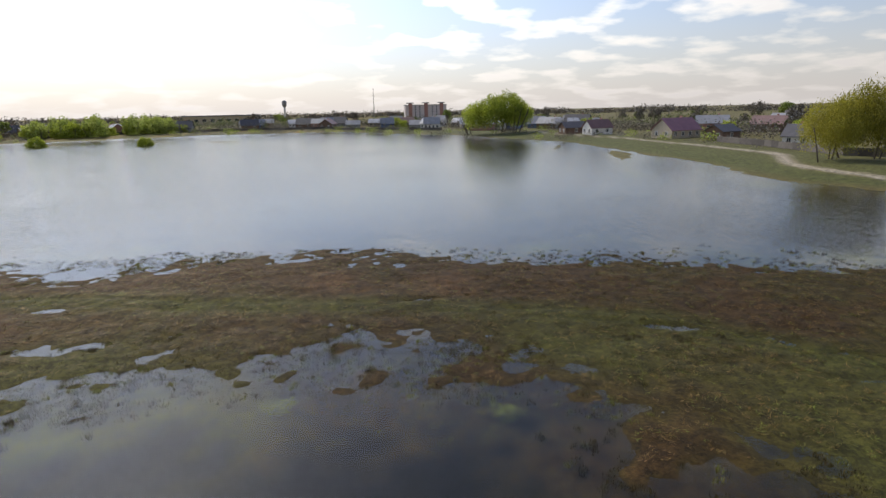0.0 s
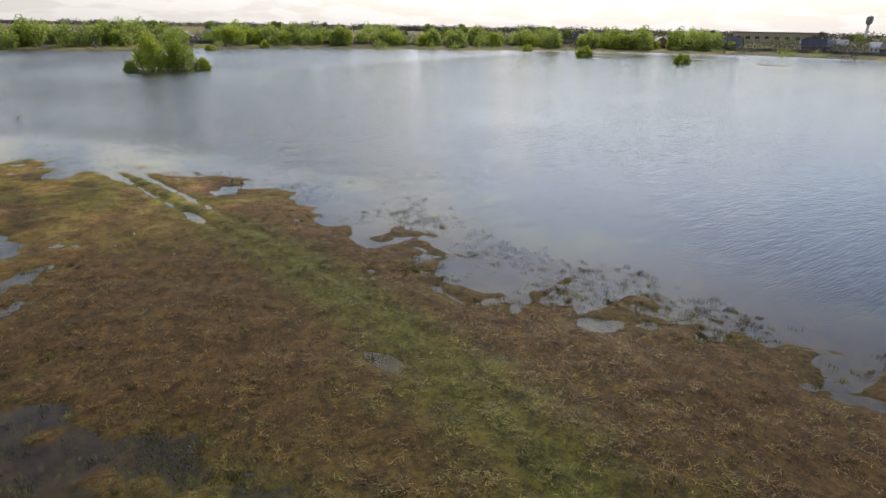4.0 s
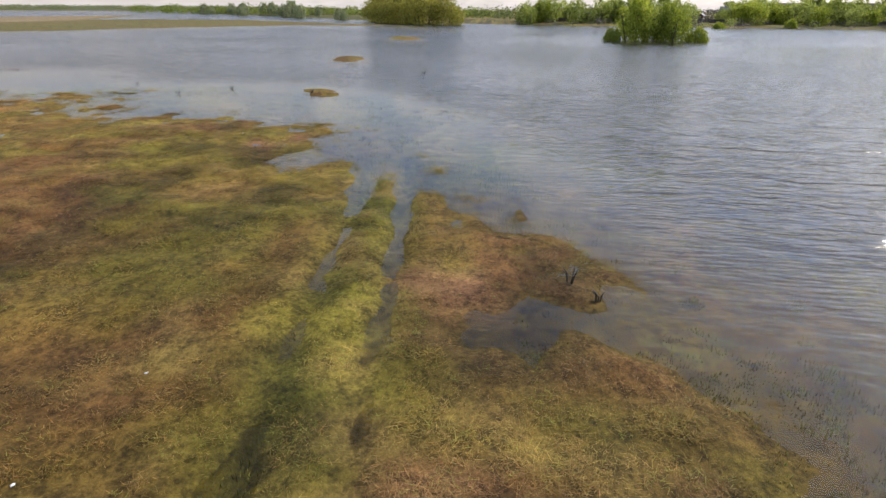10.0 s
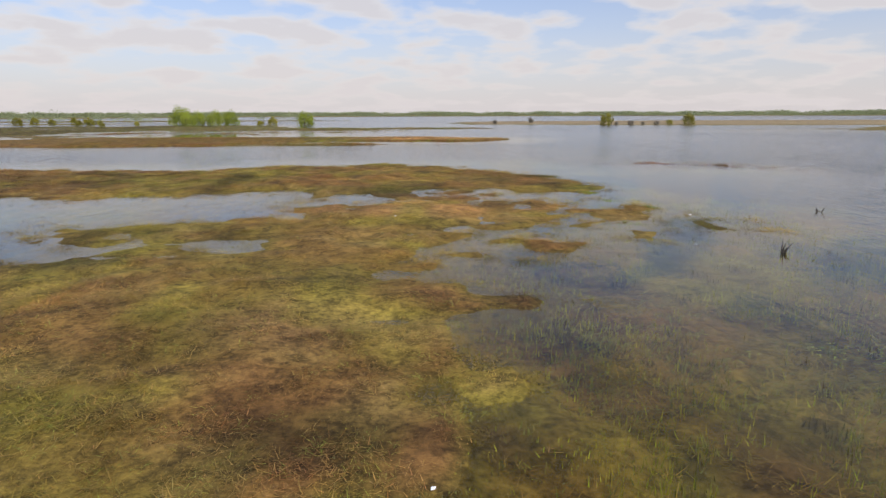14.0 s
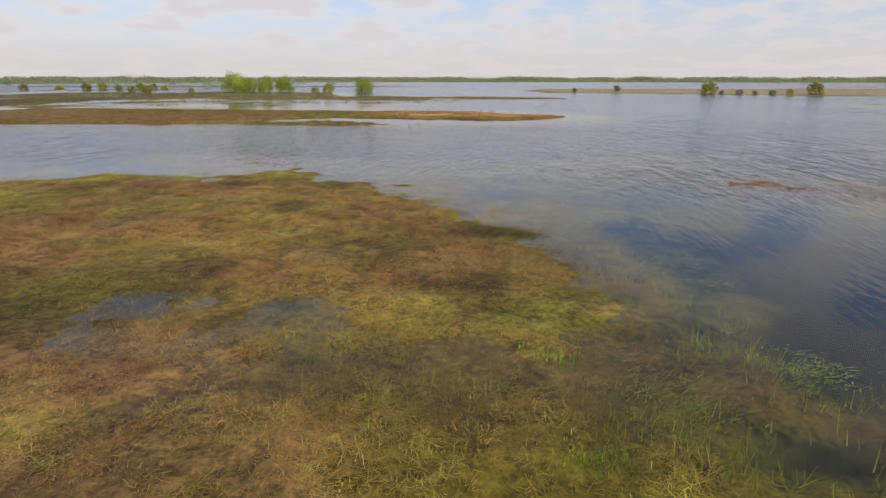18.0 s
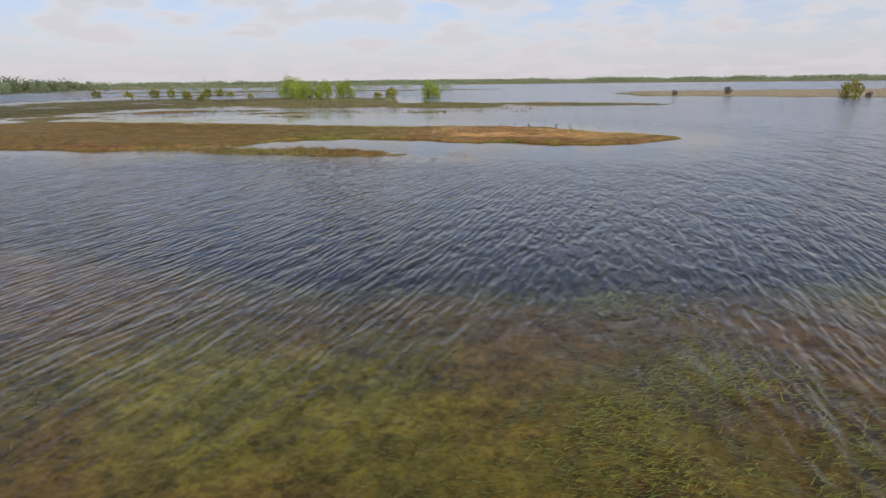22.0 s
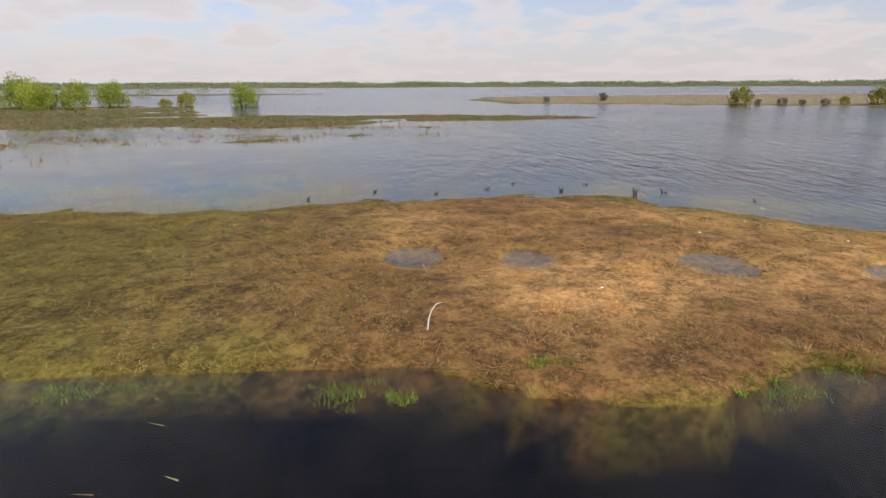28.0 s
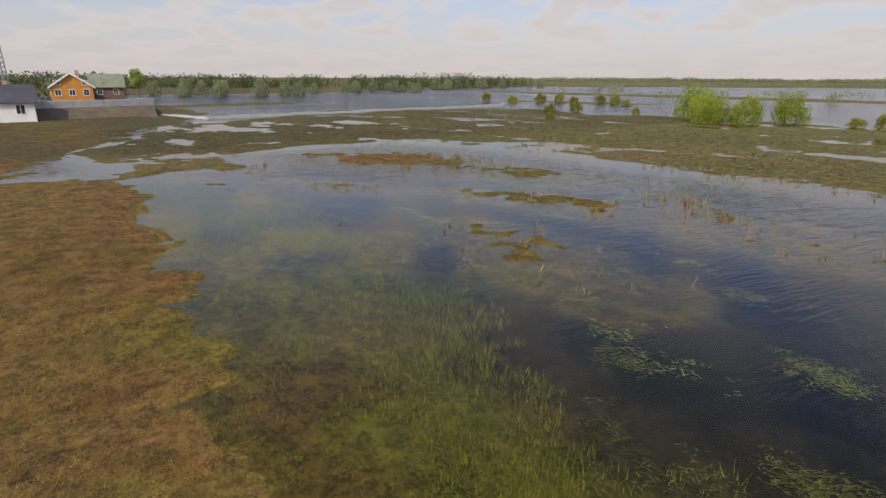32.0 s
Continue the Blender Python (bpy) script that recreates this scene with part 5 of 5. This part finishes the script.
for i, (x, y, s) in enumerate(row_of(SHORE_ROW, 46, 75, 0.85, 1.25)):
    p = protos[i % len(protos)]
    turn = facing(x, y, -60, 60) + rnd.choice((0, 0, 90)) + rnd.uniform(-15, 15)
    if i < len(protos):
        put(p, x, y, turn)
        tagged(p, group="village houses")
    else:
        copy_thing(p, at(x, y, turn, 1.0))
for i, (x, y, s) in enumerate(row_of([(-235, 318), (-165, 368), (-85, 374), (-5, 298), (35, 245)], 40, 50, 1, 1)):
    copy_thing(protos[(i * 7 + 1) % len(protos)], at(x, y, facing(x, y, -60, 60) + rnd.uniform(-20, 20)))
for i, (x, y, s) in enumerate(row_of([(62, 236), (84, 190), (100, 140), (110, 100)], 26, 90, 1, 1)):
    copy_thing(protos[(i * 3) % len(protos)], at(x, y, facing(x, y, 0, 120) + rnd.uniform(-20, 20)))


def apartment_block():
    root = tagged(new("apartment_building"), "red and white brick apartment block above the village", "building")
    part("wall", boxed(-24, -7, -1, 24, 7, 15), WALLS["pink"], root)
    for x in (-18, 0, 18):
        bay = part("bay", boxed(x - 2.0, -7.8, -1, x + 2.0, -6.9, 17), WALLS["brick"], root, "red brick stair bay")
        part("cap", boxed(x - 4, -8.2, 17, x + 4, 0, 18), ROOFS["slate"], bay)
    part("roof", boxed(-24.5, -7.5, 15, 24.5, 7.5, 15.6), ROOFS["slate"], root)
    for f in range(5):
        for k in range(10):
            x = -22 + k * 4.9
            if min(abs(x - c) for c in (-18, 0, 18)) < 4.2:
                continue
            window(x, -7.04, 1.6 + f * 2.9, 1.6, 1.5, root)
    return root


put(apartment_block(), -40, 700, 10)


def long_hall():
    root = tagged(new("hall"), "long flat-roofed concrete hall behind the gardens", "building")
    part("wall", boxed(-32, -9, -1, 32, 9, 8), WALLS["tan"], root)
    part("roof", boxed(-33, -10, 8, 33, 10, 9), ROOFS["slate"], root)
    for k in range(9):
        window(-28 + k * 7, -9.04, 4.5, 3.2, 2.2, root)
    return root


put(long_hall(), -225, 560, 15)
put(copy_thing(bpy.data.objects["hall"], Matrix.Identity(4)), -420, 220, 60)


def water_tower():
    root = tagged(new("water_tower"), "grey steel water tower with bulbous tank", "water tower")
    bm = bmesh.new()
    tube(bm, [(0, 0, -1), (0, 0, 12), (0, 0, 15)], [1.1, 1.0, 1.0], 12)
    part("shaft", bm, WALLS["white"], root, "pale round shaft")
    bm = bmesh.new()
    tube(bm, [(0, 0, 15), (0, 0, 17), (0, 0, 20), (0, 0, 21.5), (0, 0, 22.3)], [1.0, 2.3, 2.5, 2.0, 0.3], 14)
    part("tank", bm, ROOFS["slate"], root, "dull grey round tank")
    return root


put(water_tower(), -180, 613, 0)


def mast(label, h, r):
    root = tagged(new("radio_mast"), label, "mast")
    bm = bmesh.new()
    legs = [(math.cos(a) * r, math.sin(a) * r) for a in (0.5, 2.6, 4.7)]
    for x, y in legs:
        tube(bm, [(x, y, -0.5), (x * 0.35, y * 0.35, h)], [0.14, 0.08], 5)
    part("lattice_leg", bm, WALLS["grey"], root)
    bm = bmesh.new()
    steps = 14
    for k in range(steps):
        for (x0, y0), (x1, y1) in zip(legs, legs[1:] + legs[:1]):
            a, b = 1 - 0.65 * k / steps, 1 - 0.65 * (k + 1) / steps
            tube(bm, [(x0 * a, y0 * a, h * k / steps), (x1 * b, y1 * b, h * (k + 1) / steps)], [0.07, 0.07], 4)
    part("brace", bm, WALLS["grey"], root)
    return root


put(mast("tall thin lattice radio mast above the village", 36, 0.9), -101, 713, 0)

# fence and lane side
FENCE = material("dark_fence_boards", (0.115, 0.10, 0.09), 0.9, 0.35, 1.5, 22, 0.3, random=0.4)


def fence(label, line, h=1.5, step=2.6):
    root = tagged(new("fence"), label, "fence")
    for (x0, y0), (x1, y1) in zip(line, line[1:]):
        n = max(1, round(math.dist((x0, y0), (x1, y1)) / step))
        turn = math.degrees(math.atan2(y1 - y0, x1 - x0))
        ln = math.dist((x0, y0), (x1, y1)) / n
        panel_me = None
        for k in range(n):
            x, y = x0 + (x1 - x0) * (k + 0.5) / n, y0 + (y1 - y0) * (k + 0.5) / n
            z = float(heights(np.array([x]), np.array([y]))[0])
            if panel_me is None:
                tops = [(-ln / 2, 0.05)]
                for j in range(8):
                    z1 = h + 0.06 * ((j * 7) % 3 - 1)
                    tops += [(-ln / 2 + j * ln / 8 + 0.005, z1), (-ln / 2 + (j + 1) * ln / 8 - 0.005, z1)]
                tops += [(ln / 2, 0.05)]
                bm = bmesh.new()
                front, back = [bm.verts.new((px, -0.02, pz)) for px, pz in tops], [bm.verts.new((px, 0.02, pz)) for px, pz in tops]
                bm.faces.new(front), bm.faces.new(back[::-1])
                for j in range(len(tops)):
                    bm.faces.new((front[j - 1], back[j - 1], back[j], front[j]))
                bmesh.ops.recalc_face_normals(bm, faces=bm.faces)
                p = part("panel", bm, FENCE, root)
                panel_me = p.data
                q = part("post", boxed(-0.07, 0.02, -0.4, 0.07, 0.16, h + 0.05), FENCE, root)
                post_me = q.data
            else:
                p, q = new("panel", panel_me), new("post", post_me)
                p.parent = q.parent = root
            p.matrix_basis, q.matrix_basis = pose(x, y, z, 0, 0, turn), pose(x0 + (x1 - x0) * k / n, y0 + (y1 - y0) * k / n, z, 0, 0, turn)
    return root


fence("weathered dark board fence along the dirt lane", [(56, 176), (58, 150), (58, 128), (66, 119)], 1.6)
fence("dark garden fence before the shore cottages", [(-240, 318), (-165, 362), (-90, 366), (-20, 306)], 1.4, 4.0)
fence("dark garden fence at the west gardens", [(-326, 60), (-322, 110), (-322, 165), (-285, 225), (-240, 305)], 1.4, 4.0)

# ---------------------------------------------------------------- the log house on its bank
bm = bmesh.new()
prof = [(-9, -0.3), (-6.0, 0.5), (-2.0, 1.9), (-0.6, 2.1), (14, 2.2), (40, 1.6), (44, -0.4)]
line = [(24, -22), (31, -36), (37, -50), (40, -58)]
ring = []
for i, (x, y) in enumerate(line):
    k = i / (len(line) - 1)
    ring.append([bm.verts.new((x + px, y + 0.25 * px * (1 - 2 * k) * 0.2, pz)) for px, pz in prof])
for r0, r1 in zip(ring, ring[1:]):
    for a, b, c, d in zip(r0, r0[1:], r1[1:], r1):
        bm.faces.new((a, b, c, d))
bm.faces.new(ring[0]), bm.faces.new(ring[-1][::-1])
bmesh.ops.recalc_face_normals(bm, faces=bm.faces)
bmesh.ops.subdivide_edges(bm, edges=bm.edges, cuts=3, use_grid_fill=True)
for v in bm.verts:
    v.co.z += 0.18 * noise.noise(v.co * 0.35)
tagged(part("embankment", bm, material("bare_earth_bank", (0.135, 0.10, 0.062), 0.95, 0.35, 0.5, 6, 0.6)), "bare brown earth bank below the wall", "bank", kind="structure")
CONCRETE = material("pale_concrete", (0.42, 0.41, 0.39), 0.85, 0.2, 0.6, 7, 0.25)


def low_wall(label, line, z0, z1, thick=0.3):
    root = tagged(new("low_wall"), label, "wall")
    for (x0, y0), (x1, y1) in zip(line, line[1:]):
        n = max(1, round(math.dist((x0, y0), (x1, y1)) / 4))
        turn = math.degrees(math.atan2(y1 - y0, x1 - x0))
        ln = math.dist((x0, y0), (x1, y1)) / n
        for k in range(n):
            p = part("panel", boxed(-ln / 2 + 0.02, -thick / 2, z0, ln / 2 - 0.02, thick / 2, z1 + 0.05 * ((k * 5) % 3 - 1), bevel=0.03), CONCRETE, root)
            p.matrix_basis = pose(x0 + (x1 - x0) * (k + 0.5) / n, y0 + (y1 - y0) * (k + 0.5) / n, 0, 0, 0, turn)
    return root


low_wall("pale concrete wall along the top of the bank", [(27, -24), (31, -38), (35, -50), (38.5, -58)], 1.7, 3.0)
low_wall("low white concrete kerb wall running out into the flood", [(38.5, -58), (26, -64), (31, -90), (39.6, -136), (46, -141)], -0.4, 0.45, 0.4)
put(house("orange log house with white gable trim", 7.5, 10, 2.6, 2.6, "log", "rust", 3, True, True, True, True), 75, -46.6, 271, 1.9)
put(house("dark log barn with mossy green roof", 6.5, 8, 2.5, 2.6, "brown", "moss", 2, chimney=False), 86, -54, 268, 1.8)
put(house("low whitewashed cottage with dark roof", 10, 8, 2.2, 2.1, "white", "dark", 3), 29, -36.2, 272, 1.0)
put(mast("thin white lattice mast behind the cottages", 15, 0.8), 99, -34, 0, 1.5)
put(tree("young bright green tree beside the log house", "tree", 8.6, 5.5, LEAF_BANK, 24, 16, 2600, 0.2, 1, 0.3, 0.3), 112, -63, 0, 0.3)

# ---------------------------------------------------------------- small things on the banks
WOOD = material("bleached_wood", (0.55, 0.50, 0.42), 0.8, 0.2, 6, 40, 0.3)
DARKWOOD = material("wet_dark_wood", (0.05, 0.042, 0.034), 0.6, 0.4, 5, 30, 0.4)
LITTER = material("white_litter", (0.8, 0.8, 0.78), 0.5, 0.1, 8, 40)


def branch(label, x, y, pts, r, mat, name="driftwood"):
    root = tagged(new(name), label, "driftwood")
    bm = bmesh.new()
    tube(bm, pts, [r * (1 - 0.6 * i / (len(pts) - 1)) for i in range(len(pts))], 7)
    part("stick", bm, mat, root)
    root.matrix_world = at(x, y, 0, 1.0)
    return root


branch("pale bleached curved stick lying on straw", -82.46, -35.4, [(0.06, 0.1, -0.03), (0.03, 0.0, 0.16), (-0.02, -0.02, 0.3), (-0.1, -0.05, 0.4), (-0.2, -0.05, 0.43)], 0.016, WOOD)
for i, (x, y, s) in enumerate([(-85.3, -49.3, 0.4), (-90.8, -47.6, 0.6), (-92.1, -47.9, 0.5), (-88.2, -48.6, 0.4), (-94.8, -46.2, 0.45), (-86.6, -50.4, 0.35), (-89.6, -50.1, 0.4), (-83.2, -48.4, 0.3), (-93.4, -49.2, 0.35), (-80.8, -48.9, 0.3), (-96.4, -47.0, 0.4), (-84.3, -52.5, 0.35), (-91.2, -52.0, 0.35), (-78.4, -47.6, 0.3), (-70.6, 54.4, 0.5), (-69.9, 54.9, 0.45), (-114.2, 45.6, 1.1), (-103, 24.5, 0.6),
                               (-97.8, 30.6, 0.7), (-101, 33, 0.6), (-99.5, 39.6, 0.5), (-86, -23.6, 0.6), (-92.6, -21.8, 0.5)]):
    rr = random.Random(i)
    root = tagged(new("dead_shrub"), "dark dead twigs standing in shallow water", "shrub", "dead shrubs in the shallows")
    for k in range(7):
        a = rr.uniform(0, 6.28)
        l = s * rr.uniform(0.35, 0.75)
        e = Vector((math.cos(a) * l * 0.6, math.sin(a) * l * 0.6, l))
        part("twig", tube(bmesh.new(), [(0, 0, -0.3), e * 0.5 + Vector((0.03, 0.02, 0.05)), e], [0.022, 0.016, 0.006], 5), DARKWOOD, root)
    root.matrix_world = at(x, y, 0, 1.0, max(-0.25, float(heights(np.array([x]), np.array([y]))[0])))
for i, (x, y) in enumerate([(-94.4, -45.2), (-85.2, 40.7), (-88.3, 40.2), (-96.0, 29.4), (-97.9, 24.9), (-87.2, 25.4), (-92.2, -42.6), (-90.1, -41.2), (-93.6, -40.2), (-86.0, -37.1), (-74.5, 34.9), (-58.3, 46.6),
                            (-64.0, 46.9), (-62.6, 45.8), (-66.4, 47.2), (-61.5, 44.6)]):
    rr = random.Random(40 + i)
    bm = bmesh.new()
    bmesh.ops.create_icosphere(bm, subdivisions=2, radius=0.09)
    for v in bm.verts:
        v.co *= 1 + 0.5 * noise.noise(v.co * 14 + Vector((i, 0, 0)))
        v.co.z = v.co.z * 0.55 + 0.04
        v.co.x *= 1.5
    ob = tagged(part("litter", bm, LITTER), "crumpled white scrap lying in the grass", "litter", "white scraps")
    ob.matrix_world = at(x, y, rr.uniform(0, 360), rr.uniform(0.22, 0.45))
